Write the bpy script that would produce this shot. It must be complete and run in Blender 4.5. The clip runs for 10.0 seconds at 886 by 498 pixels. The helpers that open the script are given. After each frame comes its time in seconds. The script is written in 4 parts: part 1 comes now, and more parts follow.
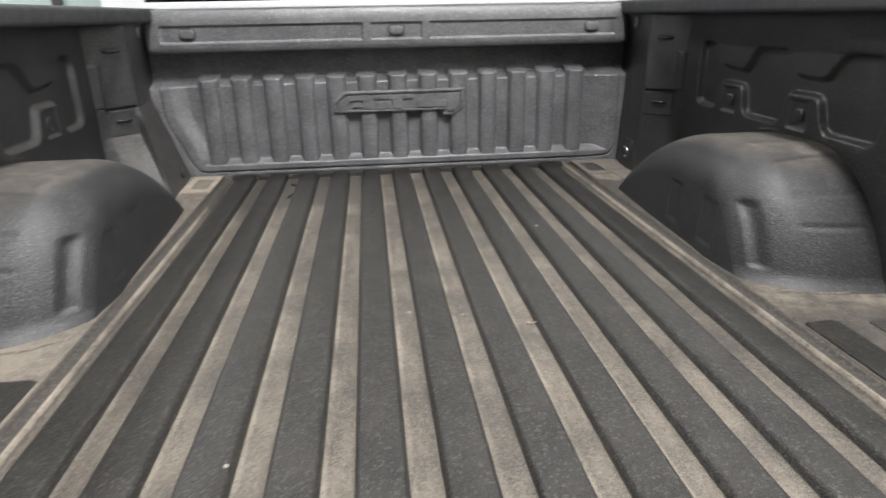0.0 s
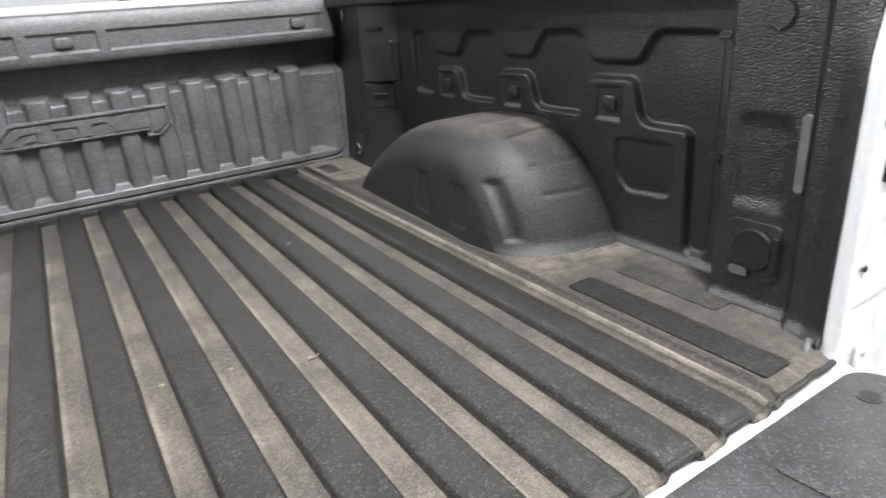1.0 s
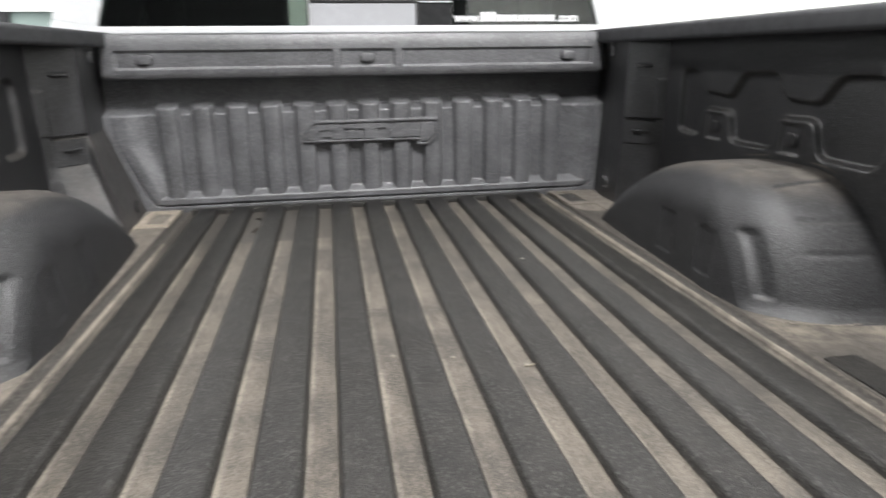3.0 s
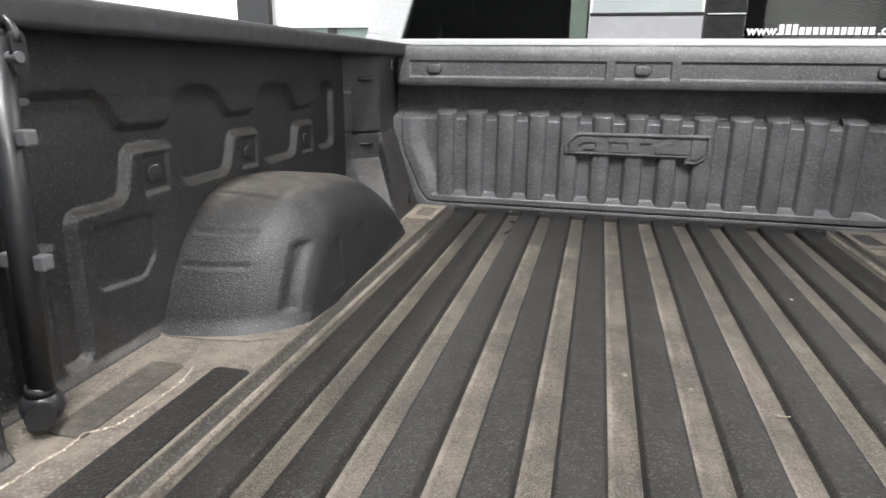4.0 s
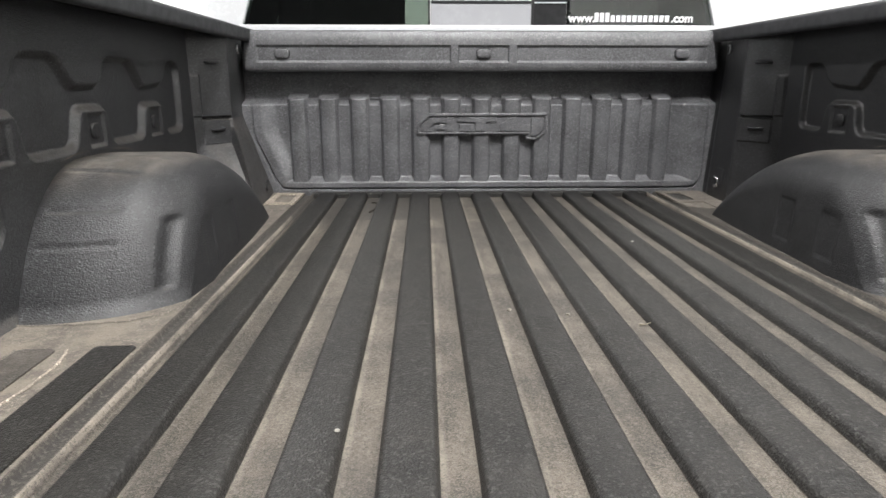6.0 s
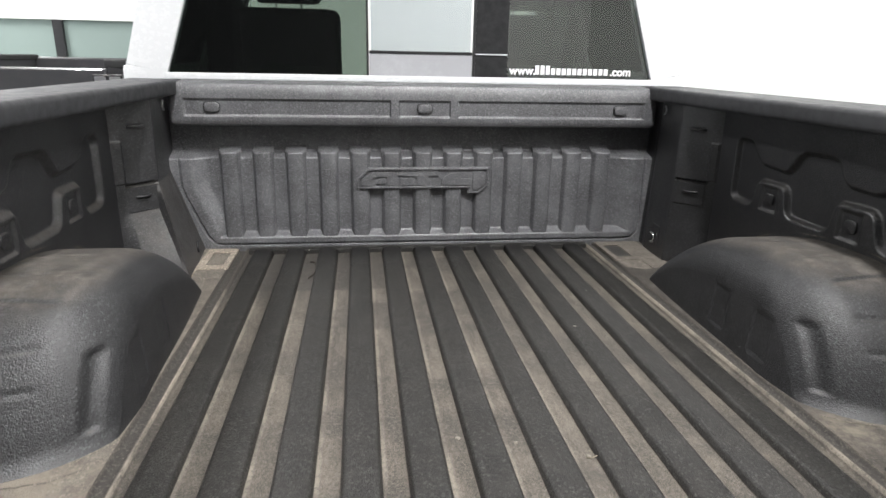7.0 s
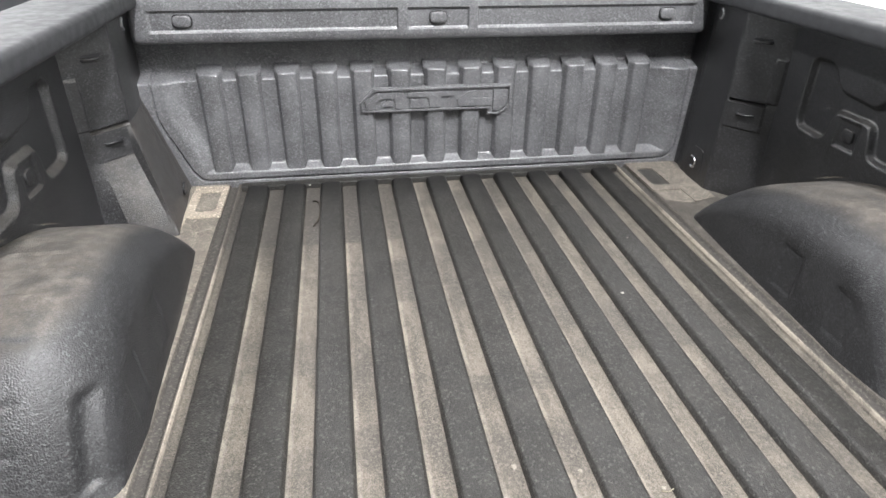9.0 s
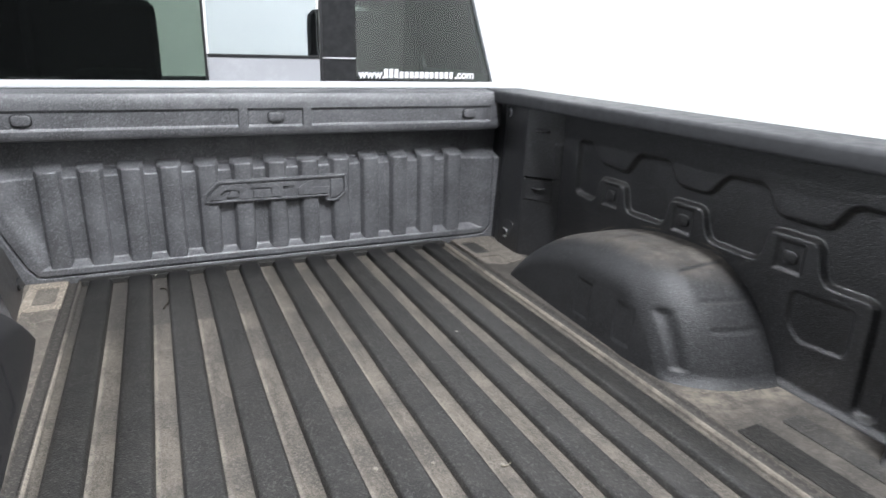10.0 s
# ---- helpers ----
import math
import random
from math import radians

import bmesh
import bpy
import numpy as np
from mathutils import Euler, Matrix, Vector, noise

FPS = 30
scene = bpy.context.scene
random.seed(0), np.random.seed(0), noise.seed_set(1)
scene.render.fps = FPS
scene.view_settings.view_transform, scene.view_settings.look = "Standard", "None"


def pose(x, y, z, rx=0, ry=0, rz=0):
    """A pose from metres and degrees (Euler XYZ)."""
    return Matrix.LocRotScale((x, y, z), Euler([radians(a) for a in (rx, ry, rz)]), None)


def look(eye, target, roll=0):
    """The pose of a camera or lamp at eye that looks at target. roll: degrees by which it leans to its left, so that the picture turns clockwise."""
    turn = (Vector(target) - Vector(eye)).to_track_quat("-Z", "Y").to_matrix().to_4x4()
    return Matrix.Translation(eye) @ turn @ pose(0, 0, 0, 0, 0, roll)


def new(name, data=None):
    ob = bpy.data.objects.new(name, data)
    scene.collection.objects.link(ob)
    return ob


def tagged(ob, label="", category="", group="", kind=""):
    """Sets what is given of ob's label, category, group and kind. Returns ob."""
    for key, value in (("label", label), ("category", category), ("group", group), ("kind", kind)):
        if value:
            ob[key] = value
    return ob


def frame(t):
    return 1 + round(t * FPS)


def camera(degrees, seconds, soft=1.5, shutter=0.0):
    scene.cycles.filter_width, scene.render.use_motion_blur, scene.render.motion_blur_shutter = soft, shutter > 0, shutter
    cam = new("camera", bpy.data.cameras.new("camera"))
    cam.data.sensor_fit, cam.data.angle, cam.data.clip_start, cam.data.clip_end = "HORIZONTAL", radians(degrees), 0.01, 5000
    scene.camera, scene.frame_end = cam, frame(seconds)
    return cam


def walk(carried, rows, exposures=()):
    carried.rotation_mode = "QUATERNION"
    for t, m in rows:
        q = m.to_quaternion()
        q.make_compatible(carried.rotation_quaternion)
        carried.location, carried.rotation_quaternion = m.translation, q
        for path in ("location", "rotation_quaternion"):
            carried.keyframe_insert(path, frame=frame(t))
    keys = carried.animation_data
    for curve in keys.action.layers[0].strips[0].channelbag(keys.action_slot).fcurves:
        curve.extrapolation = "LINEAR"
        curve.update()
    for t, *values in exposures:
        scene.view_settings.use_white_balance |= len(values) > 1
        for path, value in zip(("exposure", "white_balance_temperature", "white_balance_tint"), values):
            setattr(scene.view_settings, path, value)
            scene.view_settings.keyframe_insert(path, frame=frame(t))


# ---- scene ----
cam = camera(71.2, 10.0, soft=1.5, shutter=0.3)
PATH = [
    (0, (-0.1, -0.492, 0.522), (0.105, 1.367, -0.186), -1.1),
    (0.5, (-0.073, -0.406, 0.512), (0.479, 1.381, -0.196), -3.5),
    (1, (-0.091, -0.363, 0.51), (0.871, 1.225, -0.234), -4.5),
    (1.5, (-0.117, -0.357, 0.503), (1.061, 1.104, -0.19), -3.1),
    (2, (-0.132, -0.354, 0.494), (1.091, 1.094, -0.144), -2.3),
    (2.5, (-0.139, -0.359, 0.489), (0.804, 1.287, -0.145), -2.0),
    (3, (-0.128, -0.383, 0.482), (0.2, 1.497, -0.118), -0.7),
    (3.2, (-0.13, -0.375, 0.481), (-0.036, 1.536, -0.103), -0.6),
    (4.3, (-0.121, -0.408, 0.471), (-0.628, 1.446, -0.08), 0.6),
    (4.5, (-0.117, -0.41, 0.474), (-0.629, 1.442, -0.08), 0.4),
    (5, (-0.118, -0.432, 0.469), (-0.375, 1.472, -0.087), 0.1),
    (5.5, (-0.167, -0.462, 0.438), (-0.209, 1.457, -0.124), -0.6),
    (6, (-0.202, -0.473, 0.389), (-0.146, 1.456, -0.137), -0.0),
    (6.2, (-0.202, -0.474, 0.428), (-0.083, 1.453, -0.094), 0.3),
    (7.3, (-0.216, -0.277, 0.681), (0.049, 1.581, -0.012), 1.5),
    (7.5, (-0.21, -0.207, 0.696), (0.043, 1.614, -0.092), 1.6),
    (8, (-0.195, -0.089, 0.76), (0.062, 1.667, -0.161), 1.7),
    (8.5, (-0.24, -0.041, 0.786), (0.028, 1.68, -0.198), 1.6),
    (9, (-0.277, -0.069, 0.775), (0.008, 1.641, -0.222), 0.7),
    (9.5, (-0.272, -0.141, 0.74), (0.262, 1.601, -0.084), 1.0),
    (10, (-0.34, -0.301, 0.706), (0.457, 1.423, 0.081), 1.8),
]
walk(cam, [(t, look(eye, target, roll)) for t, eye, target, roll in PATH],
     exposures=[(0, -0.05, 6500, 10), (0.5, 0.02, 6500, 10), (1, 0.1, 6350, 10), (1.5, -0.5, 6350, 10), (2, -0.65, 6400, 10), (2.5, -0.68, 6400, 10), (3, -0.05, 6450, 10), (4.5, -0.2, 6450, 10), (5, -0.2, 6450, 10), (5.5, -0.2, 6500, 10), (6, -0.15, 6500, 10), (7.3, -0.25, 6400, 10), (7.5, -0.4, 6350, 10), (8, 0.25, 6300, 10), (8.5, 0.62, 6300, 10), (9, 0.6, 6350, 10), (9.5, 0.22, 6250, 10), (10, 0.0, 6050, 10)])

# ---------------------------------------------------------------- world and lamps
world = bpy.data.worlds.new("world")
scene.world = world
world.use_nodes = True
world.node_tree.nodes["Background"].inputs[0].default_value = (0.9, 0.95, 1.0, 1)
world.node_tree.nodes["Background"].inputs[1].default_value = 0.15


CEILING_Z = 3.6


def ceiling_lamp(x, y, sx, sy, watts, colour=(1.0, 0.99, 0.985)):
    data = bpy.data.lights.new("ceiling_lamp", "AREA")
    data.shape, data.size, data.size_y, data.energy, data.color = "RECTANGLE", sx, sy, watts, colour
    ob = new("ceiling_lamp", data)
    ob.matrix_basis = pose(x, y, CEILING_Z - 0.04)
    return ob


# Unseen lamps: four placed from the bed's shading, three added to brighten the walls.
LAMPS = [(0.10, -0.9, 0.30, 1.2, 340), (-2.5, -2.0, 0.4, 1.2, 15), (2.4, -2.0, 0.4, 1.2, 170), (-2.8, 2.8, 0.4, 1.6, 220), (2.4, 3.4, 0.4, 1.6, 90), (2.0, 6.0, 0.4, 1.6, 110), (-5.0, 5.6, 0.4, 1.6, 380)]
for lx, ly, sx, sy, watts in LAMPS:
    ceiling_lamp(lx, ly, sx, sy, watts)
# Added fill for the right bed side, let in by an unseen door.
west_fill = bpy.data.lights.new("west_fill_light", "AREA")
west_fill.shape, west_fill.size, west_fill.size_y, west_fill.energy, west_fill.color = "RECTANGLE", 2.8, 2.6, 240, (0.95, 0.98, 1.0)
new("west_fill_light", west_fill).matrix_basis = pose(-7.9, 1.2, 0.75, 0, -90, 0)


# ---------------------------------------------------------------- materials
def material(name):
    m = bpy.data.materials.new(name)
    m.use_nodes = True
    tree = m.node_tree
    return m, tree, tree.nodes["Principled BSDF"]


def node(tree, kind, **values):
    n = tree.nodes.new(kind)
    for key, value in values.items():
        n.inputs[key].default_value = value
    return n


def position(tree):
    return tree.nodes.new("ShaderNodeNewGeometry").outputs["Position"]


def noise_of(tree, where, scale, detail=3.0, rough=0.6, stretch=None):
    if stretch:
        mapping = tree.nodes.new("ShaderNodeMapping")
        mapping.inputs["Scale"].default_value = stretch
        tree.links.new(where, mapping.inputs["Vector"])
        where = mapping.outputs["Vector"]
    n = node(tree, "ShaderNodeTexNoise", Scale=scale, Detail=detail, Roughness=rough)
    tree.links.new(where, n.inputs["Vector"])
    return n.outputs["Fac"]


def remap(tree, value, a, b, c=0.0, d=1.0):
    n = tree.nodes.new("ShaderNodeMapRange")
    n.interpolation_type = "SMOOTHSTEP"
    for key, v in (("From Min", a), ("From Max", b), ("To Min", c), ("To Max", d)):
        n.inputs[key].default_value = v
    tree.links.new(value, n.inputs["Value"])
    return n.outputs["Result"]


def maths(tree, op, a, b):
    n = tree.nodes.new("ShaderNodeMath")
    n.operation, n.use_clamp = op, True
    for k, v in enumerate((a, b)):
        if isinstance(v, (int, float)):
            n.inputs[k].default_value = v
        else:
            tree.links.new(v, n.inputs[k])
    return n.outputs[0]


def mix(tree, fac, a, b):
    n = tree.nodes.new("ShaderNodeMix")
    n.data_type = "RGBA"
    if isinstance(fac, (int, float)):
        n.inputs[0].default_value = fac
    else:
        tree.links.new(fac, n.inputs[0])
    for k, v in ((6, a), (7, b)):
        if isinstance(v, tuple):
            n.inputs[k].default_value = (*v, 1)
        else:
            tree.links.new(v, n.inputs[k])
    return n.outputs[2]


def bump(tree, bsdf, height, strength, distance, below=None):
    n = node(tree, "ShaderNodeBump", Strength=strength, Distance=distance)
    tree.links.new(height, n.inputs["Height"])
    if below:
        tree.links.new(below.outputs["Normal"], n.inputs["Normal"])
    tree.links.new(n.outputs["Normal"], bsdf.inputs["Normal"])
    return n


DUST = (0.110, 0.095, 0.079)
DUST_PALE = (0.205, 0.182, 0.155)


def liner(name, low=(0.020, 0.020, 0.021), high=(0.062, 0.062, 0.063), rough=0.5, dust=0.0, dust_light_up=0.0, grain=1.0, drift=None, spec=0.5, flank=None, slope=(0.55, 0.98)):
    """Sprayed bed liner: coarse pebbled black coating, with dust lying in its grain. dust: all over; the upward amount:
    on faces that look up, for dust and painted light.
    """
    m, tree, bsdf = material(name)
    bsdf.inputs["Specular IOR Level"].default_value = spec
    where = position(tree)
    cells = node(tree, "ShaderNodeTexVoronoi", Scale=300.0)
    tree.links.new(where, cells.inputs["Vector"])
    fine = noise_of(tree, where, 480.0, 2.0, 0.7)
    patches = noise_of(tree, where, 9.0, 4.0, 0.65)
    each = tree.nodes.new("ShaderNodeSeparateColor")
    tree.links.new(cells.outputs["Color"], each.inputs[0])
    colour = mix(tree, remap(tree, fine, 0.40, 0.66), low, high)
    colour = mix(tree, remap(tree, each.outputs[0], 0.72, 1.0, 0.0, min(0.60 * grain, 1.0)), colour, tuple((1.0 + 1.4 * grain) * c for c in high))
    colour = mix(tree, remap(tree, each.outputs[1], 0.0, 0.40, 0.5 * grain, 0.0), colour, tuple(0.4 * c for c in low))
    colour = mix(tree, remap(tree, patches, 0.35, 0.75, 0.0, 0.35), colour, tuple(1.5 * c for c in high))
    amount = None
    if dust_light_up:
        split = tree.nodes.new("ShaderNodeSeparateXYZ")
        tree.links.new(tree.nodes.new("ShaderNodeNewGeometry").outputs["Normal"], split.inputs[0])
        amount = maths(tree, "MULTIPLY", remap(tree, split.outputs["Z"], slope[0], slope[1], 0.0, dust_light_up), remap(tree, noise_of(tree, where, 17.0, 6.0, 0.75), 0.28, 0.66, 0.25, 1.0))
    if dust:
        lying = remap(tree, noise_of(tree, where, 11.0, 5.0, 0.7), 0.30, 0.75, 0.35 * dust, dust)
        amount = maths(tree, "MAXIMUM", amount, lying) if amount else lying
    if drift:
        split_y = tree.nodes.new("ShaderNodeSeparateXYZ")
        tree.links.new(where, split_y.inputs[0])
        heap = maths(tree, "MULTIPLY", remap(tree, split_y.outputs["Y"], drift[0], drift[0] + 0.07), remap(tree, split_y.outputs["Y"], drift[1], drift[1] - 0.05))
        heap = maths(tree, "MULTIPLY", heap, remap(tree, noise_of(tree, where, 16.0, 5.0, 0.7), 0.38, 0.66, 0.0, 0.9))
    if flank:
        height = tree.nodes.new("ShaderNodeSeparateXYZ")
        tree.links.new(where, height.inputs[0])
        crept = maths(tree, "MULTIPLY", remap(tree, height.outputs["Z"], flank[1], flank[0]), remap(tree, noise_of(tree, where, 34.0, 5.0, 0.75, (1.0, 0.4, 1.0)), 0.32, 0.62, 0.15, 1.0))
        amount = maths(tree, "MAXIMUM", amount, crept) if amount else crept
    if amount:
        grainy = maths(tree, "MULTIPLY", amount, remap(tree, fine, 0.30, 0.62, 0.55, 1.0))
        colour = mix(tree, grainy, colour, mix(tree, remap(tree, noise_of(tree, where, 30.0, 3.0), 0.4, 0.7), DUST, DUST_PALE))
        if drift:
            colour = mix(tree, heap, colour, (0.185, 0.160, 0.128))
        tree.links.new(remap(tree, grainy, 0.0, 0.6, rough, 0.9), bsdf.inputs["Roughness"])
    else:
        tree.links.new(remap(tree, fine, 0.3, 0.7, rough + 0.08, rough - 0.08), bsdf.inputs["Roughness"])
    tree.links.new(colour, bsdf.inputs["Base Color"])
    pebbles = node(tree, "ShaderNodeTexVoronoi", Scale=400.0)
    pebbles.feature = "SMOOTH_F1"
    tree.links.new(where, pebbles.inputs["Vector"])
    first = bump(tree, bsdf, pebbles.outputs["Distance"], min(0.72 * grain, 1.0), 0.0013)
    first.invert = True
    bump(tree, bsdf, noise_of(tree, where, 360.0, 2.0, 0.65), min(0.32 * grain, 1.0), 0.0013, first)
    return m


def paint(name, colour, rough=0.25, coat=0.6, metal=0.0, dirt=0.06):
    m, tree, bsdf = material(name)
    where = position(tree)
    spots = remap(tree, noise_of(tree, where, 14.0, 5.0, 0.7), 0.42, 0.78, 0.0, dirt)
    tree.links.new(mix(tree, spots, colour, (0.25, 0.22, 0.19)), bsdf.inputs["Base Color"])
    tree.links.new(remap(tree, noise_of(tree, where, 60.0, 3.0), 0.3, 0.8, rough, rough + 0.05), bsdf.inputs["Roughness"])
    bsdf.inputs["Coat Weight"].default_value = coat
    bsdf.inputs["Metallic"].default_value = metal
    bump(tree, bsdf, noise_of(tree, where, 40.0, 2.0), 0.02, 0.0006)
    return m


def plastic(name, colour, rough=0.45, grain=0.25, scuff=0.25, scale=900.0):
    m, tree, bsdf = material(name)
    where = position(tree)
    worn = remap(tree, noise_of(tree, where, 18.0, 6.0, 0.75, (1.0, 0.35, 1.0)), 0.45, 0.75, 0.0, scuff)
    tree.links.new(mix(tree, worn, colour, tuple(min(1.0, 2.2 * c + 0.03) for c in colour)), bsdf.inputs["Base Color"])
    tree.links.new(remap(tree, noise_of(tree, where, 40.0, 4.0), 0.3, 0.75, rough - 0.06, rough + 0.12), bsdf.inputs["Roughness"])
    bump(tree, bsdf, noise_of(tree, where, scale, 2.0), grain, 0.0005)
    return m


def glazing(name, tint, clear=0.0, rough=0.0, ior=1.5):
    m, tree, bsdf = material(name)
    bsdf.inputs["Base Color"].default_value = (*tint, 1)
    bsdf.inputs["Roughness"].default_value = rough
    bsdf.inputs["Transmission Weight"].default_value = clear
    bsdf.inputs["IOR"].default_value = ior
    smear = noise_of(tree, position(tree), 6.0, 4.0)
    tree.links.new(remap(tree, smear, 0.4, 0.8, rough, rough + 0.06), bsdf.inputs["Roughness"])
    return m


def valley_dust(name):
    """Brown dust settled in the long grooves of the bed floor, streaked lengthwise and rubbed thin in places."""
    m, tree, bsdf = material(name)
    where = position(tree)
    fine = noise_of(tree, where, 520.0, 2.0, 0.7)
    streak = noise_of(tree, where, 22.0, 5.0, 0.7, (1.0, 0.28, 1.0))
    broad = noise_of(tree, where, 6.0, 3.0, 0.6, (0.45, 1.0, 1.0))
    dusty = mix(tree, remap(tree, streak, 0.34, 0.70), (0.030, 0.0260, 0.021), (0.102, 0.0875, 0.070))
    dusty = mix(tree, remap(tree, fine, 0.43, 0.66, 0.0, 0.55), dusty, (0.195, 0.169, 0.137))
    thin = maths(tree, "MULTIPLY", remap(tree, broad, 0.42, 0.62, 0.0, 0.85), remap(tree, fine, 0.25, 0.65, 1.0, 0.5))
    split = tree.nodes.new("ShaderNodeSeparateXYZ")
    tree.links.new(where, split.inputs[0])
    swept = maths(tree, "MULTIPLY", remap(tree, split.outputs["Y"], 1.345, 1.365), remap(tree, split.outputs["X"], 0.06, -0.30, 0.0, 0.85))
    wrap = tree.nodes.new("ShaderNodeMath")
    wrap.operation = "FLOORED_MODULO"
    tree.links.new(split.outputs["X"], wrap.inputs[0])
    wrap.inputs[1].default_value = 0.109
    # Paler line along one edge of each groove.
    rim = maths(tree, "MULTIPLY", remap(tree, wrap.outputs[0], 0.0285, 0.0310), remap(tree, wrap.outputs[0], 0.0410, 0.0335))
    rim = maths(tree, "MULTIPLY", rim, remap(tree, streak, 0.3, 0.65, 0.15, 0.75))
    dusty = mix(tree, rim, dusty, (0.215, 0.190, 0.157))
    side = tree.nodes.new("ShaderNodeMath")
    side.operation = "ABSOLUTE"
    tree.links.new(split.outputs["X"], side.inputs[0])
    # Paler line on the side step, darker band along the narrow side groove.
    line = maths(tree, "MULTIPLY", remap(tree, side.outputs[0], 0.6005, 0.6020), remap(tree, side.outputs[0], 0.6065, 0.6050, 0.0, 0.9))
    dusty = mix(tree, line, dusty, (0.28, 0.245, 0.20))
    thin = maths(tree, "MAXIMUM", thin, swept)
    thin = maths(tree, "MAXIMUM", thin, maths(tree, "MULTIPLY", remap(tree, side.outputs[0], 0.606, 0.609), remap(tree, side.outputs[0], 0.637, 0.632, 0.0, 0.92)))
    colour = mix(tree, thin, dusty, (0.030, 0.027, 0.024))
    colour = mix(tree, remap(tree, fine, 0.30, 0.42, 0.7, 0.0), colour, (0.025, 0.023, 0.021))
    cells = node(tree, "ShaderNodeTexVoronoi", Scale=280.0)
    tree.links.new(where, cells.inputs["Vector"])
    each = tree.nodes.new("ShaderNodeSeparateColor")
    tree.links.new(cells.outputs["Color"], each.inputs[0])
    colour = mix(tree, remap(tree, each.outputs[0], 0.6, 1.0, 0.0, 0.28), colour, (0.18, 0.162, 0.14))
    colour = mix(tree, remap(tree, each.outputs[1], 0.0, 0.35, 0.4, 0.0), colour, (0.028, 0.025, 0.022))
    tree.links.new(colour, bsdf.inputs["Base Color"])
    bsdf.inputs["Roughness"].default_value = 0.85
    first = bump(tree, bsdf, cells.outputs["Distance"], 0.4, 0.002)
    bump(tree, bsdf, fine, 0.5, 0.0012, first)
    return m


# Bulkhead coat: paler copy of the bed liner, stronger light put in its colour.
LINER_LIT = liner("bed_liner_lit", (0.042, 0.042, 0.0438), (0.138, 0.1385, 0.144), 0.40, grain=0.75, spec=0.7)
# Left post: light put into its paler colour, with some dust at the foot.
LINER_POST_LIT = liner("bed_liner_post_lit", (0.007, 0.007, 0.0074), (0.036, 0.036, 0.0375), 0.40, dust_light_up=0.28, spec=0.6, slope=(0.06, 0.34))
# Floor ribs and wheel arches: darker than the bulkhead's coat of the same liner.
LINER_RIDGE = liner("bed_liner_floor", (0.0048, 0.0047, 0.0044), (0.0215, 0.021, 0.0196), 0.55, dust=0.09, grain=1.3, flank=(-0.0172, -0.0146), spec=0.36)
LINER_ARCH = liner("bed_liner_wheel_arch", (0.007, 0.007, 0.0075), (0.028, 0.028, 0.029), 0.48, dust_light_up=0.68, grain=0.95, spec=0.52, slope=(0.72, 0.98))
LINER_SIDE = liner("bed_liner_side", (0.004, 0.004, 0.0043), (0.024, 0.024, 0.0253), 0.36, dust_light_up=0.12, grain=1.1, spec=0.8, slope=(0.32, 0.70))
# Left ledges: catching light and dust, both put into the pale upward colour.
LINER_DUST_LIT = liner("bed_liner_dust_lit_side", (0.006, 0.006, 0.0064), (0.028, 0.028, 0.0295), 0.38, dust_light_up=0.45, grain=1.1, spec=0.8, slope=(0.15, 0.60))
DUSTY = valley_dust("dusty_groove")
DUSTY_FLAT = liner("dusty_liner", (0.014, 0.0128, 0.0112), (0.042, 0.038, 0.033), 0.7, dust=0.50, drift=(0.42, 0.60))
# Left floor edge: paler than the right one.
DUSTY_FOOT = liner("pale_dusty_liner", (0.060, 0.053, 0.045), (0.150, 0.130, 0.108), 0.8, dust=0.8, drift=(0.10, 0.58))
RUBBED_PAD = liner("rubbed_dusty_pad", (0.010, 0.0098, 0.0092), (0.034, 0.033, 0.031), 0.6, dust=0.20, grain=1.3)
DUSTY_TRAY = liner("tan_dusty_tray", (0.075, 0.066, 0.056), (0.17, 0.15, 0.125), 0.8, dust=0.6)
DUSTY_PAD = liner("tan_dusty_liner", (0.17, 0.145, 0.115), (0.36, 0.31, 0.25), 0.8, dust=0.15)
CAP = plastic("rail_cap_plastic", (0.020, 0.0205, 0.0225), 0.60, 0.35, 0.2, 700.0)
GATE = liner("tailgate_plastic", (0.010, 0.010, 0.011), (0.040, 0.040, 0.042), 0.45, grain=1.2, spec=0.7)
BLACK = plastic("black_plastic", (0.012, 0.012, 0.013), 0.4, 0.2, 0.15)
TUBE = plastic("satin_black_tube", (0.018, 0.0185, 0.020), 0.36, 0.05, 0.08)
WHITE = paint("white_body_paint", (0.68, 0.69, 0.70), dirt=0.0)
GREY_PAINT = paint("dark_grey_body_paint", (0.045, 0.045, 0.048), 0.3, 0.8)
STEEL = paint("worn_steel", (0.42, 0.42, 0.43), 0.35, 0.0, 0.9, 0.2)
CHROME = paint("zinc_wire", (0.65, 0.65, 0.66), 0.25, 0.0, 1.0, 0.05)
RED = paint("red_lamp_lens", (0.62, 0.015, 0.015), 0.12, 1.0, 0.0, 0.0)
PINK = paint("pale_lamp_lens", (0.75, 0.42, 0.42), 0.15, 1.0, 0.0, 0.0)
SMOKE = paint("dark_lamp_housing", (0.006, 0.006, 0.007), 0.30, 0.1, 0.0, 0.02)
BROWN_MAT = plastic("brown_rubber_mat", (0.055, 0.040, 0.038), 0.55, 0.2, 0.2)
GLASS_DARK = glazing("privacy_glass", (0.19, 0.245, 0.205), 1.0, 0.0, 1.7)
GLASS_TINT = glazing("black_tinted_glass", (0.006, 0.007, 0.007))
GLASS_CLEAR = glazing("clear_glass", (0.56, 0.61, 0.63), 1.0)
GLASS_OFFICE = glazing("greenish_glass", (0.25, 0.31, 0.29))
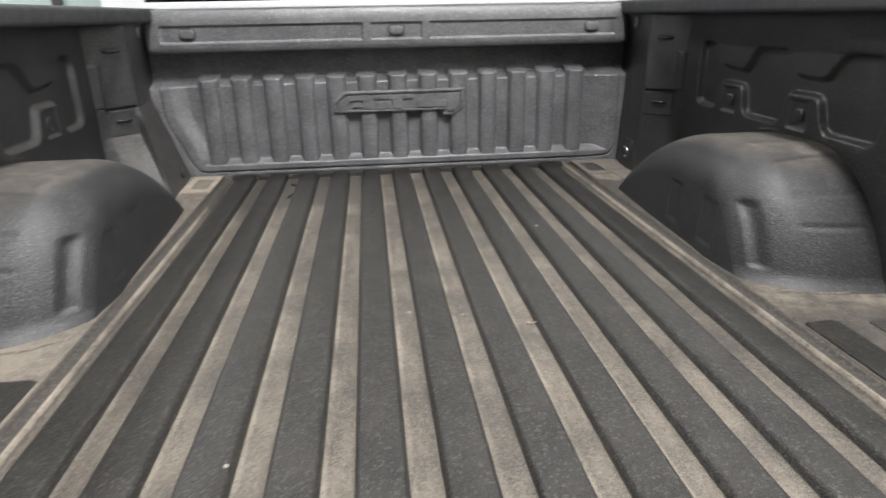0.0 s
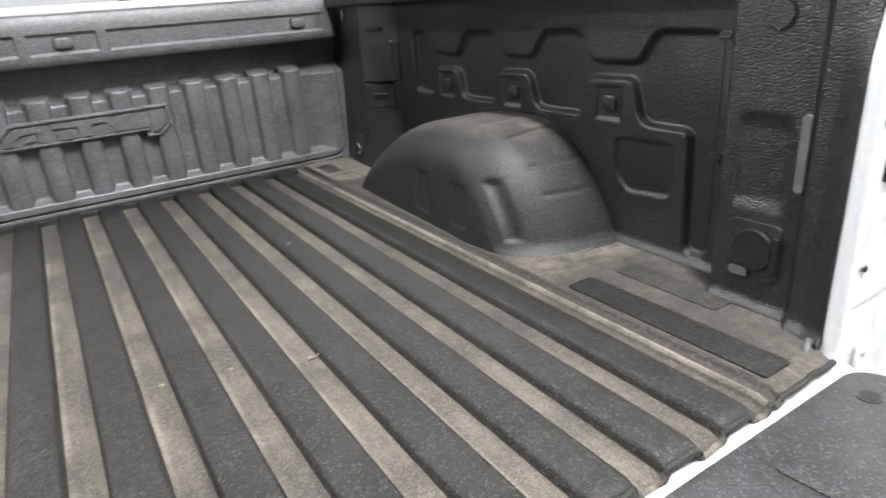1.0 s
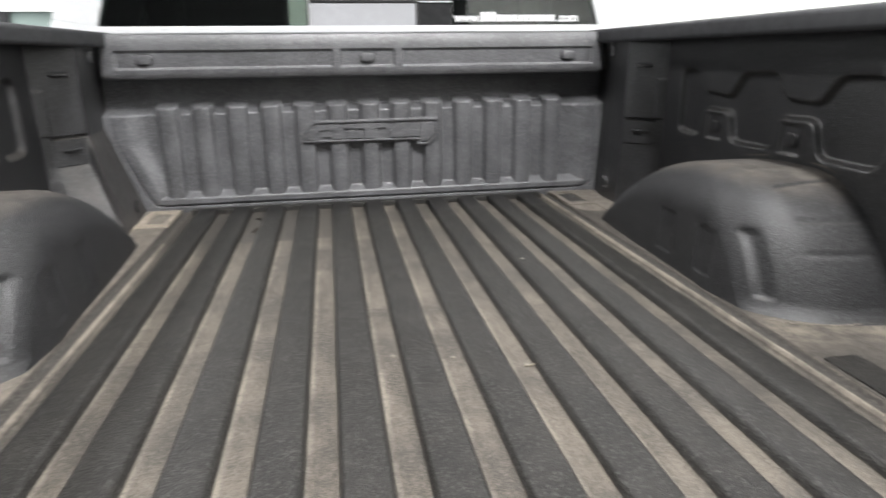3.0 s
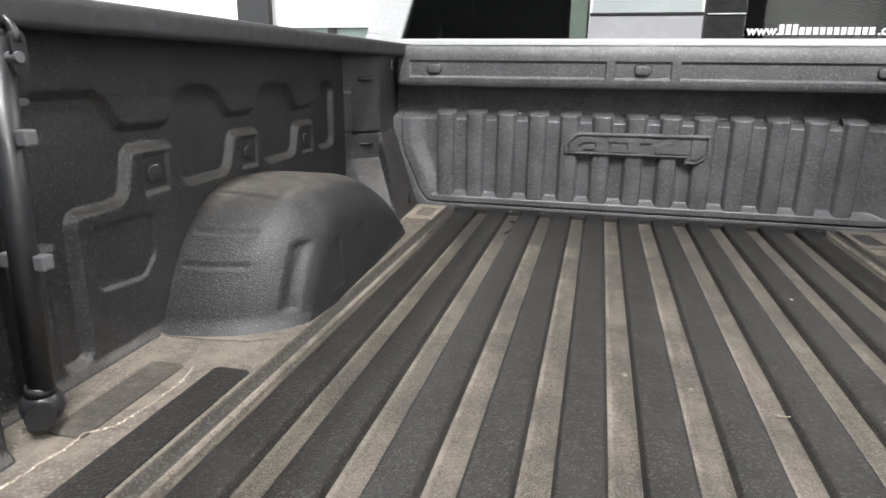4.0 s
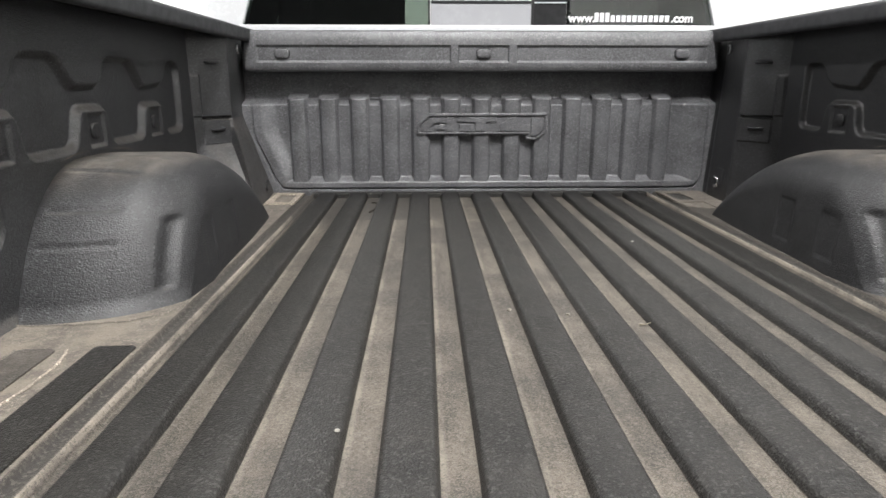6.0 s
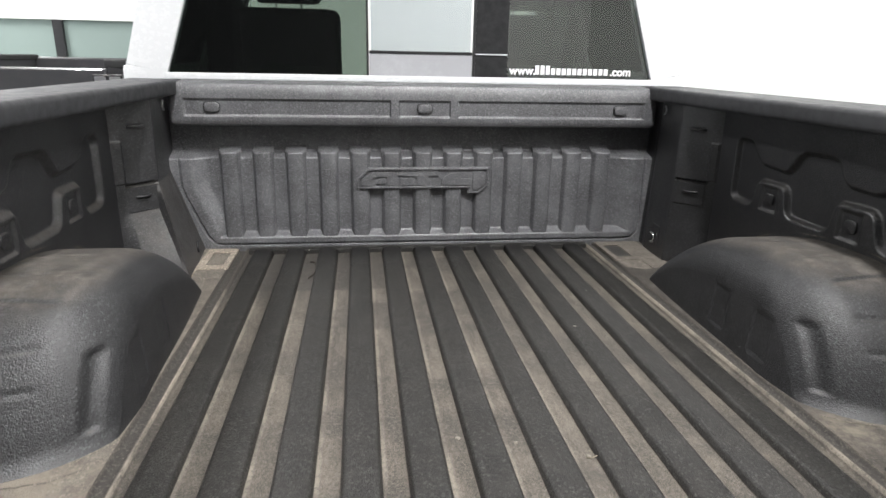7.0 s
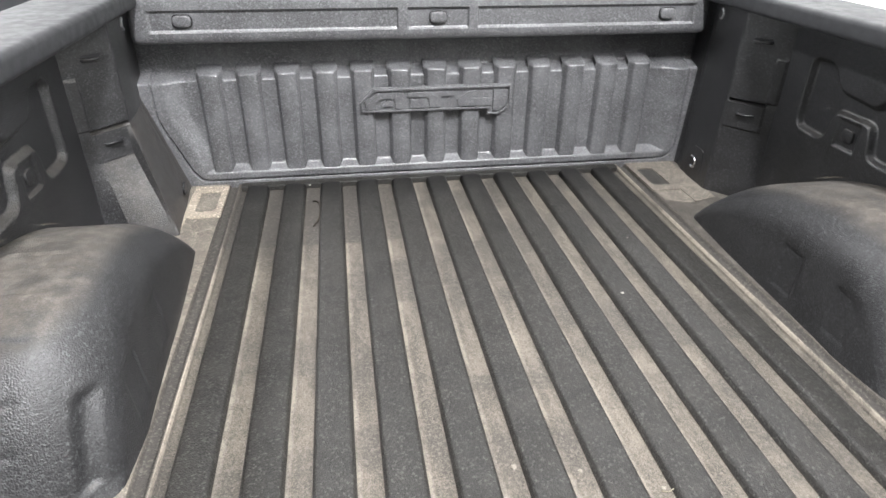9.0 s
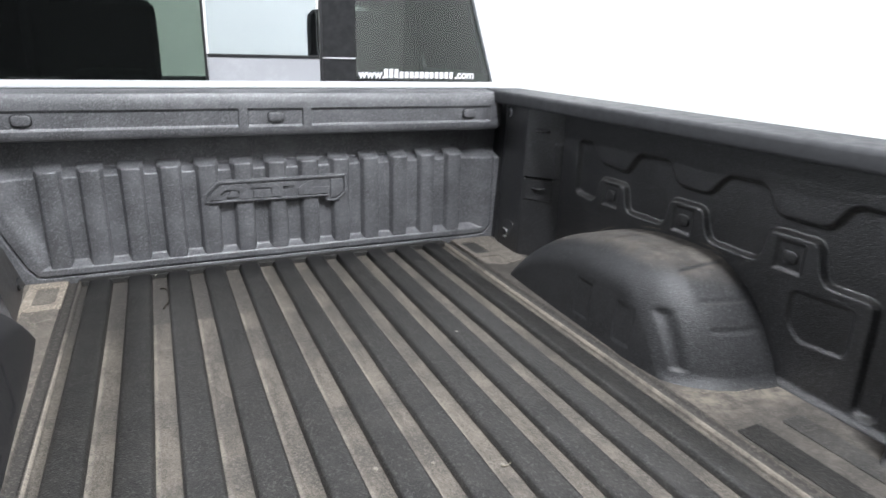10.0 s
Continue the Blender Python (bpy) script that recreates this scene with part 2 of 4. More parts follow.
SLIDER_GREY = plastic("grey_slider_panel", (0.34, 0.345, 0.36), 0.5, 0.1, 0.1)
WORN = plastic("worn_dark_grey_plastic", (0.095, 0.095, 0.10), 0.45, 0.2, 0.5)
STRAW = plastic("pale_straw", (0.20, 0.175, 0.13), 0.8, 0.3, 0.1)
DECAL = plastic("white_vinyl", (0.85, 0.85, 0.85), 0.5, 0.02, 0.0)
INTERIOR = plastic("dark_cabin_cloth", (0.010, 0.010, 0.011), 0.85, 0.4, 0.1)
WALL_WHITE = plastic("white_wall_paint", (0.82, 0.82, 0.80), 0.7, 0.15, 0.03, 220.0)
WALL_DARK = plastic("dark_wall_panel", (0.018, 0.019, 0.020), 0.6, 0.2, 0.1)
CEILING = plastic("grey_ceiling_board", (0.20, 0.20, 0.20), 0.8, 0.2, 0.05, 200.0)
CONCRETE = plastic("pale_sealed_concrete", (0.34, 0.35, 0.34), 0.35, 0.2, 0.12, 120.0)
RUBBER = plastic("black_rubber", (0.018, 0.018, 0.018), 0.75, 0.5, 0.2)
TWIG = plastic("dry_brown_stem", (0.030, 0.024, 0.018), 0.8, 0.5, 0.3)
GRIT = plastic("dusty_grit", (0.16, 0.145, 0.12), 0.8, 0.4, 0.2)
CHIP = plastic("pale_stone_chip", (0.26, 0.25, 0.22), 0.7, 0.4, 0.1)
LAMP_WHITE = bpy.data.materials.new("lit_lamp_diffuser")
LAMP_WHITE.use_nodes = True
LAMP_WHITE.node_tree.nodes["Principled BSDF"].inputs["Emission Color"].default_value = (1, 0.97, 0.93, 1)
LAMP_WHITE.node_tree.nodes["Principled BSDF"].inputs["Emission Strength"].default_value = 4.0


# ---------------------------------------------------------------- building helpers
def link_mesh(name, mesh, mat, parent=None, label="", smooth=True):
    mesh.materials.append(mat)
    if smooth:
        mesh.shade_smooth()
    ob = new(name, mesh)
    if parent:
        ob.parent = parent
    if label:
        tagged(ob, label)
    return ob


def part(name, bm, mat, parent=None, label="", smooth=False):
    bmesh.ops.recalc_face_normals(bm, faces=bm.faces)
    mesh = bpy.data.meshes.new(name)
    bm.to_mesh(mesh)
    bm.free()
    return link_mesh(name, mesh, mat, parent, label, smooth)


def thing(name, label, category, at=(0, 0, 0), group="", kind=""):
    ob = new(name)
    ob.location = at
    return tagged(ob, label, category, group, kind)


def sheet(name, points, mat, parent=None, label="", flip=False, thick=0.0, offset=1.0, fold=0):
    """A smooth sheet through a grid of points, made solid by its thickness."""
    p = np.asarray(points, float)
    nu, nv = p.shape[:2]
    k = np.arange(nu * nv).reshape(nu, nv)
    quads = np.stack([k[:-1, :-1], k[1:, :-1], k[1:, 1:], k[:-1, 1:]], -1).reshape(-1, 4)
    if flip:
        quads = quads[:, ::-1]
    mesh = bpy.data.meshes.new(name)
    mesh.from_pydata(p.reshape(-1, 3).tolist(), [], quads.tolist())
    ob = link_mesh(name, mesh, mat, parent, label)
    if fold:
        mesh.set_sharp_from_angle(angle=radians(fold))
    if thick:
        solid = ob.modifiers.new("thickness", "SOLIDIFY")
        solid.thickness, solid.offset = thick, -offset
    return ob


def block(x0, x1, y0, y1, z0, z1, bevel=0.0, seg=2):
    bm = bmesh.new()
    bmesh.ops.create_cube(bm, size=1)
    for v in bm.verts:
        v.co = Vector((x0 + (v.co.x + 0.5) * (x1 - x0), y0 + (v.co.y + 0.5) * (y1 - y0), z0 + (v.co.z + 0.5) * (z1 - z0)))
    if bevel:
        bmesh.ops.bevel(bm, geom=bm.edges[:], offset=bevel, segments=seg, affect="EDGES", profile=0.6)
    return bm


def prism(outline, to3d, depth, bevel=0.0, seg=2):
    """An outline of 2D points, extruded; to3d(a, b, h) gives the place of outline point (a, b) at height h."""
    bm = bmesh.new()
    low = [bm.verts.new(to3d(a, b, 0.0)) for a, b in outline]
    high = [bm.verts.new(to3d(a, b, depth)) for a, b in outline]
    n = len(outline)
    bm.faces.new(low[::-1])
    top = bm.faces.new(high)
    for k in range(n):
        bm.faces.new((low[k], low[(k + 1) % n], high[(k + 1) % n], high[k]))
    if bevel:
        bmesh.ops.bevel(bm, geom=list(top.edges), offset=bevel, segments=seg, affect="EDGES", profile=0.6)
    return bm


def ring_plate(outer, inner, to3d, depth):
    """A flat frame between two outlines with the same number of points."""
    bm = bmesh.new()
    loops = [[bm.verts.new(to3d(a, b, h)) for a, b in line] for line, h in ((outer, 0.0), (outer, depth), (inner, depth), (inner, 0.0))]
    n = len(outer)
    for u, v in zip(loops, loops[1:]):
        for k in range(n):
            bm.faces.new((u[k], u[(k + 1) % n], v[(k + 1) % n], v[k]))
    return bm


def rod(a, b, r, seg=20, r2=None, caps=True):
    a, b = Vector(a), Vector(b)
    bm = bmesh.new()
    turn = (b - a).to_track_quat("Z", "Y").to_matrix().to_4x4()
    bmesh.ops.create_cone(bm, cap_ends=caps, segments=seg, radius1=r, radius2=r if r2 is None else r2, depth=(b - a).length,
                          matrix=Matrix.Translation((a + b) / 2) @ turn)
    return bm


def tube(path, r, seg=10):
    """A round bar bent along a path."""
    path = [Vector(p) for p in path]
    rings = []
    bm = bmesh.new()
    side = Vector((0, 0, 1))
    for k, p in enumerate(path):
        ahead = (path[min(k + 1, len(path) - 1)] - path[max(k - 1, 0)]).normalized()
        u = ahead.cross(side if abs(ahead.dot(side)) < 0.95 else Vector((1, 0, 0))).normalized()
        w = ahead.cross(u)
        rings.append([bm.verts.new(p + r * (math.cos(2 * math.pi * j / seg) * u + math.sin(2 * math.pi * j / seg) * w)) for j in range(seg)])
    for a, b in zip(rings, rings[1:]):
        for j in range(seg):
            bm.faces.new((a[j], a[(j + 1) % seg], b[(j + 1) % seg], b[j]))
    bm.faces.new(rings[0][::-1])
    bm.faces.new(rings[-1])
    return bm


def sstep(a, b, x):
    t = np.clip((np.asarray(x, float) - a) / (b - a), 0, 1)
    return t * t * (3 - 2 * t)


def inside_depth(outline, a, b):
    """Signed distance from points (a, b) to an outline, positive inside it."""
    o = np.asarray(outline, float)
    best = np.full(a.shape, 1e9)
    wind = np.zeros(a.shape, bool)
    for (ax, ay), (bx, by) in zip(o, np.roll(o, -1, axis=0)):
        ex, ey = bx - ax, by - ay
        t = np.clip(((a - ax) * ex + (b - ay) * ey) / (ex * ex + ey * ey), 0, 1)
        best = np.minimum(best, np.hypot(a - ax - t * ex, b - ay - t * ey))
        cross = (ay > b) != (by > b)
        with np.errstate(divide="ignore", invalid="ignore"):
            wind ^= cross & (a < ax + (b - ay) * ex / (ey if ey else 1e-12))
    return np.where(wind, best, -best)


def eased(outline, r, seg=4):
    """An outline with its corners rounded off."""
    o = [Vector((a, b)) for a, b in outline]
    out = []
    for k, p in enumerate(o):
        before, after = o[k - 1] - p, o[(k + 1) % len(o)] - p
        reach = min(r, before.length * 0.45, after.length * 0.45)
        a, b = p + before.normalized() * reach, p + after.normalized() * reach
        for i in range(seg + 1):
            f = i / seg
            q = a * (1 - f) ** 2 + p * (2 * f * (1 - f)) + b * f * f
            out.append((q.x, q.y))
    return out


def rounded(cx, cy, hx, hy, r, seg=5):
    out = []
    for sx, sy, start in ((1, 1, 0), (-1, 1, 90), (-1, -1, 180), (1, -1, 270)):
        for k in range(seg + 1):
            a = radians(start + 90 * k / seg)
            out.append((cx + sx * (hx - r) + r * math.cos(a), cy + sy * (hy - r) + r * math.sin(a)))
    return out


# ---------------------------------------------------------------- the room
GROUND = -0.90
part("floor", block(-8, 3.1, -5, 8, GROUND - 0.1, GROUND), CONCRETE)
tagged(bpy.data.objects["floor"], "pale sealed concrete showroom floor under the pickup", "floor", kind="structure")
tagged(part("ceiling", block(-8, 3.25, -5.15, 8.15, CEILING_Z, CEILING_Z + 0.1), CEILING), "plain grey ceiling above the pickup", "ceiling", kind="structure")
tagged(part("wall_east", block(3.1, 3.25, -5.15, 8.15, GROUND, CEILING_Z), WALL_WHITE), "plain bright white painted wall beside the pickup", "wall", kind="structure")
west = tagged(part("wall_west", block(-8.15, -8, -5.15, -0.3, GROUND, CEILING_Z), CEILING), "plain grey painted wall with an unseen door opening", "wall", kind="structure")
part("wall_field", block(-8.15, -8, 2.7, 8.15, GROUND, CEILING_Z), CEILING, west)
part("wall_lintel", block(-8.15, -8, -0.3, 2.7, 2.1, CEILING_Z), CEILING, west)
# Unseen door, added as the opening for the west fill light.
added_door_1 = thing("added_door_1", "unseen glass door with dark frame, added to let in fill light", "door", (-8.05, 1.2, GROUND), kind="structure")
for da in (-1.5, 0.0, 1.5):
    part("door_frame", block(-0.04, 0.04, da - 0.05, da + 0.05, 0.0, 3.0, 0.005), BLACK, added_door_1)
for da in (-1.45, 0.05):
    ob = part("pane", block(-0.005, 0.005, da, da + 1.4, 0.0, 3.0), GLASS_CLEAR, added_door_1)
    ob.visible_shadow = False
tagged(part("wall_south", block(1.85, 3.1, -5.15, -5.0, GROUND, CEILING_Z), WALL_WHITE), "plain white painted wall behind the pickup", "wall", kind="structure")
# Unseen dark panel, added for the dark reflection in the rear glass.
tagged(part("wall_south", block(-8, 1.85, -5.15, -5.0, GROUND, CEILING_Z), WALL_DARK), "dark unseen panel behind the pickup, added for the glass reflection", "door", kind="structure")
north = tagged(part("wall_north", block(-8, -1.9, 7.0, 7.15, 0.95, CEILING_Z), WALL_WHITE), "white wall above a glazed office front", "wall", kind="structure")
part("wall_foot", block(-8, -1.9, 7.0, 7.15, GROUND, -0.2), WALL_WHITE, north)
part("wall_pier", block(-1.9, 3.1, 7.0, 7.15, GROUND, CEILING_Z), WALL_WHITE, north)
part("wall_column", block(-4.55, -4.12, 6.90, 7.0, GROUND, CEILING_Z, 0.01), WALL_DARK, north)
window_1 = thing("window_1", "greenish office glazing with dark metal mullions", "window", (0, 7.05, 0), kind="structure")
for wx in (-7.4, -6.0, -4.62, -3.35, -2.2):
    part("mullion", block(wx - 0.05, wx + 0.05, -0.05, 0.05, -0.2, 0.95, 0.006), BLACK, window_1)
for wa, wb in ((-8, -7.45), (-7.35, -6.05), (-5.95, -4.67), (-4.57, -3.4), (-3.3, -2.25), (-2.15, -1.9)):
    part("pane", block(wa, wb, -0.01, 0.01, -0.2, 0.95), GLASS_OFFICE, window_1)
# Light panels added under the unseen lamps.
for lx, ly, sx, sy, watts in LAMPS:
    light = thing("ceiling_light", "unseen white rectangular ceiling light panel, lit", "ceiling light", (lx, ly, CEILING_Z), "ceiling lights")
    part("diffuser", block(-sx / 2, sx / 2, -sy / 2, sy / 2, -0.014, 0.0), LAMP_WHITE, light)
    for s in (-1, 1):
        part("frame", block(s * (sx / 2 + 0.015) - 0.015, s * (sx / 2 + 0.015) + 0.015, -sy / 2 - 0.03, sy / 2 + 0.03, -0.03, 0.0, 0.003), WALL_WHITE, light)

# ---------------------------------------------------------------- the pickup
truck = thing("pickup_truck", "white pickup truck with a black spray-lined cargo bed and lowered tailgate", "pickup truck")
GAUGE = 0.109  # spacing of the floor ribs
BED_END = 1.757
VALLEY = -0.017
FLAT = -0.004


def tail_drop(y):
    return -0.005 * (1 - sstep(-0.004, 0.012, y))


def build_floor():
    xs = np.concatenate([np.linspace(-0.90, -0.66, 13), np.linspace(-0.652, -0.57, 60), np.linspace(-0.56, 0.56, 50), np.linspace(0.57, 0.652, 60), np.linspace(0.66, 0.90, 13)])
    ys = np.concatenate([np.linspace(-0.004, 0.05, 12), np.linspace(0.08, 1.70, 60), np.linspace(1.71, BED_END + 0.02, 6)])
    x, y = np.meshgrid(xs, ys, indexing="ij")
    a = np.abs(x)
    z = np.where(a < 0.56, VALLEY, FLAT)
    z = VALLEY + (FLAT - VALLEY) * sstep(0.598, 0.605, a)
    z -= 0.009 * (1 - sstep(0.008, 0.014, np.abs(a - 0.622)))
    z += tail_drop(y)
    y = np.where(a > 0.765, np.maximum(y, 0.034), y)
    return sheet("bed_floor", np.stack([x, y, z], -1), DUSTY, truck, "black ribbed bed floor with brown dust in its grooves", thick=0.008)


bed_floor = build_floor()


def ridge_mesh(half_top, half_foot, y0, y1, name="ridge"):
    """One raised floor rib, rounded along both edges, falling away at the ends."""
    rows = []
    for y in (y0, y0 + 0.004, y0 + 0.010, y0 + 0.016, y0 + 0.026, y0 + 0.2, 0.5 * (y0 + y1), y1 - 0.2, y1):
        drop = float(tail_drop(y))
        section = []
        for f, h in ((1.0, -0.02), (0.93, 0.16), (0.84, 0.40), (0.71, 0.64), (0.52, 0.83), (0.27, 0.95), (0.0, 1.0), (-0.9, 1.04)):
            half = half_top + (half_foot - half_top) * f
            section.append((half, VALLEY + (0 - VALLEY) * h))
        line = [(-h, z) for h, z in section] + [(h, z) for h, z in section[::-1]]
        rows.append([(h, y, z + drop) for h, z in line])
    p = np.array(rows)
    k = np.arange(p.shape[0] * p.shape[1]).reshape(p.shape[:2])
    quads = np.stack([k[:-1, :-1], k[:-1, 1:], k[1:, 1:], k[1:, :-1]], -1).reshape(-1, 4).tolist()
    mesh = bpy.data.meshes.new(name)
    mesh.from_pydata(p.reshape(-1, 3).tolist(), [], quads + [k[0].tolist()[::-1], k[-1].tolist()])
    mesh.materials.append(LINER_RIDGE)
    mesh.shade_smooth()
    return mesh


wide = ridge_mesh(0.0235, 0.0340, -0.0035, 1.722)
for k in range(-5, 6):
    ob = new("ridge", wide)
    ob.parent, ob.location = bed_floor, (k * GAUGE - 0.004, 0, 0)
# Rounded lip of the liner along the tail, wavy over ribs and grooves.
lip = []
for k in range(401):
    x = -0.765 + 1.53 * k / 400
    across = abs((x + 0.004 + 0.5 * GAUGE) % GAUGE - 0.5 * GAUGE)
    rise = float(1 - sstep(0.024, 0.0345, across)) if abs(x + 0.004) < 0.585 else float(sstep(0.598, 0.606, abs(x)) - 0.55 * (1 - sstep(0.006, 0.014, abs(abs(x) - 0.622)))) * 0.8
    lip.append((x, -0.006 + 0.0012 * math.sin(37 * x) + 0.0008 * math.sin(91 * x), VALLEY - 0.0095 - VALLEY * rise + 0.0006 * math.sin(143 * x)))
part("liner_lip", tube(lip, 0.0052, 8), LINER_RIDGE, bed_floor, "rounded dark edge of the sprayed liner", smooth=True)
for s in (-1, 1):
    part("liner_flap", tube([(s * 0.748, 0.022, -0.012), (s * 0.756, 0.030, 0.000), (s * 0.766, 0.033, 0.004), (s * 0.774, 0.030, -0.002)], 0.006, 8), LINER_LIT, bed_floor, "loose curled edge of the sprayed liner", smooth=True)
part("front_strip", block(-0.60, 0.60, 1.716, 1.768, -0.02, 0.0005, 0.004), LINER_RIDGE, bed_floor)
for s in (-1, 1):
    flat = lambda a, b, h: (s * a, b, FLAT - 0.001 + h + float(tail_drop(b)))
    part("side_pad", prism(rounded(0.673, 0.216, 0.031, 0.194, 0.006), flat, 0.0050, 0.0022), LINER_RIDGE, bed_floor, "dark raised pad on the dusty floor edge")
    part("side_pad", prism(rounded(0.786, 0.292, 0.029, 0.110, 0.008), flat, 0.0045, 0.0020), RUBBED_PAD if s > 0 else DUSTY_FLAT, bed_floor, "dark raised pad on the dusty floor edge")
    part("corner_tray", prism([(0.640, 1.46), (0.700, 1.43), (0.800, 1.46), (0.800, 1.757), (0.640, 1.757)], flat, 0.0035, 0.001), DUSTY_TRAY, bed_floor, "tan dusty flat corner of the bed floor")
    tan = DUSTY_PAD if s < 0 else DUSTY_TRAY
    part("corner_slot", prism(rounded(0.678, 1.620, 0.029, 0.066, 0.010), flat, 0.0042, 0.001), DUSTY_TRAY if s < 0 else RUBBED_PAD, bed_floor)
    part("corner_pad", ring_plate(rounded(0.678, 1.624, 0.045, 0.104, 0.010), rounded(0.678, 1.622, 0.028, 0.066, 0.012), flat, 0.0068), tan, bed_floor, "tan dusty raised frame in the bed corner")
    part("wall_strip", prism(rounded(0.7265, 1.585, 0.0045, 0.150, 0.003), flat, 0.0060, 0.002), tan, bed_floor)
    part("side_flat", prism([(0.636, 0.03), (0.90, 0.03), (0.90, 1.76), (0.636, 1.76)], lambda a, b, h: (s * a, b, FLAT - 0.006 + h), 0.0070), DUSTY_FLAT if s > 0 else DUSTY_FOOT, bed_floor)


def dust_line(points, half, rise=0.0022, mat=DUSTY_PAD):
    """A thin uneven ridge of pale dust, left where water dried on the floor."""
    bm = bmesh.new()
    rows = []
    for (ax, ay), (bx, by) in zip(points, points[1:]):
        steps = max(3, int(math.hypot(bx - ax, by - ay) / 0.004))
        for k in range(steps):
            t = k / steps
            u, v = ax + (bx - ax) * t, ay + (by - ay) * t
            wob = 0.0028 * noise.noise((38 * u, 38 * v, 0.3)) + 0.0020 * noise.noise((120 * u, 120 * v, 4.0))
            w = half * (0.75 + 0.7 * noise.noise((60 * u, 60 * v, 9.0)))
            dx, dy = bx - ax, by - ay
            n = Vector((-dy, dx, 0)).normalized()
            c = Vector((u, v, FLAT + 0.0024)) + n * wob
            rows.append([bm.verts.new(c - n * w), bm.verts.new(c + Vector((0, 0, rise))), bm.verts.new(c + n * w)])
    for a, b in zip(rows, rows[1:]):
        for k in range(2):
            bm.faces.new((a[k], a[k + 1], b[k + 1], b[k]))
    return part("dust_line", bm, mat, bed_floor, "pale dried dust line", smooth=True)


dust_line([(-0.741, 0.40), (-0.728, 0.346), (-0.726, 0.298), (-0.730, 0.264), (-0.737, 0.218), (-0.762, 0.192), (-0.758, 0.156), (-0.764, 0.137), (-0.766, 0.10), (-0.772, 0.045)], 0.0030)
dust_line([(-0.871, 0.486), (-0.855, 0.392), (-0.844, 0.320), (-0.838, 0.262)], 0.0020, mat=DUSTY_TRAY)
dust_line([(-0.819, 0.40), (-0.8205, 0.32), (-0.819, 0.232)], 0.0017, mat=DUSTY_TRAY)
dust_line([(-0.880, 0.495), (-0.783, 0.498), (-0.705, 0.512), (-0.655, 0.545), (-0.637, 0.590)], 0.0018, mat=DUSTY_TRAY)
dust_line([(0.880, 0.508), (0.80, 0.512), (0.74, 0.522), (0.69, 0.540), (0.645, 0.572)], 0.0012, mat=DUSTY_TRAY)


# ---- wheel arches
def build_arch(s):
    """A rounded wheel housing: its outline seen from the side, swept inwards and turned over a soft shoulder into the flat inner face."""
    c, n = [], 240
    base_rear, base_front, top = 0.513, 1.385, 0.247
    for k in range(n + 1):
        a = math.pi * k / n
        ca, sa = math.cos(a), math.sin(a)
        if a < math.pi / 2:
            y = 0.80 - (0.80 - base_rear) * ca
            z = top * max(1 - ca ** 2.5, 0.0) ** 0.92
        else:
            u = 2 * k / n - 1
            y = 0.80 + (base_front - 0.80) * u
            z = top * (1 - u ** 2.5) ** 0.9
        c.append((y, z))
    c = np.array(c)
    x_in, r = 0.640, 0.110
    rows = []
    for x in np.concatenate([np.linspace(0.91, x_in + r, 40)]):
        rows.append((x, c, 0.0))
    for a in np.linspace(0, math.pi / 2, 22)[1:]:
        k = r * (1 - math.cos(a))
        rows.append((x_in + r - r * math.sin(a), np.stack([0.93 + (c[:, 0] - 0.93) * (1 - 0.45 * k / 0.43), c[:, 1] * (1 - k / 0.247)], 1), a))
    grid = []
    for x, curve, a in rows:
        cc = curve.copy()
        cc[:, 1] = np.maximum(cc[:, 1], 0)
        dy = cc[:, 0]
        # The face leans: the housing is a little narrower at its front.
        lean = 0.025 * (dy - 0.55) / 0.8 * (0.91 - x) / 0.27
        # Its rear end is rounded in plan.
        round_off = 0.070 * (max(0.886 - x, 0.0) / 0.216) ** 2 * np.clip((0.93 - cc[:, 0]) / 0.4, 0, 1)
        grid.append(np.stack([np.full(len(cc), x) + lean, cc[:, 0] + round_off, cc[:, 1]], 1))
    last = grid[-1]
    for f in np.linspace(0, 1, 34)[1:]:
        low = last.copy()
        low[:, 2] = last[:, 2] * (1 - f)
        low[:, 0] = last[:, 0] - 0.010 * f * np.minimum(last[:, 2] / 0.12, 1.0)
        grid.append(low)
    g = np.array(grid)
    # A small fillet spreads its rear foot on the floor.
    g[..., 1] -= 0.016 * np.maximum(1 - g[..., 2] / 0.030, 0) ** 2 * np.clip((0.75 - g[..., 1]) / 0.1, 0, 1)
    # Pressed grooves: rear upright channel, cross lines, and shallow panels on the inner face.
    d = np.zeros(g.shape[:2])
    x, y, z = g[..., 0], g[..., 1], g[..., 2]

    def press(u, ua, ub, v, va, vb, soft):
        return sstep(ua - soft, ua + soft, u) * (1 - sstep(ub - soft, ub + soft, u)) * sstep(va - soft, va + soft, v) * (1 - sstep(vb - soft, vb + soft, v))

    rear = (y < 0.72)
    d += 0.008 * press(x, 0.664, 0.684, z, 0.030, 0.148, 0.006) * rear
    d += 0.0020 * press(x, 0.75, 0.87, z, 0.112, 0.120, 0.003) * rear + 0.0020 * press(x, 0.75, 0.87, z, 0.168, 0.176, 0.003) * rear
    topmost = z > 0.20
    for ya in (0.70, 0.80, 0.93):
        d += 0.0028 * press(x, 0.74, 0.87, y, ya, ya + 0.010, 0.004) * topmost
    inner = (x < 0.668) & (y > 0.68)
    for ya in (0.735, 0.905):
        d += 0.0020 * press(y, ya, ya + 0.065, z, 0.030, 0.128, 0.004) * inner
    du, dv = np.gradient(g, axis=0), np.gradient(g, axis=1)
    nn = np.cross(du, dv)
    nn /= np.maximum(np.linalg.norm(nn, axis=-1, keepdims=True), 1e-9)
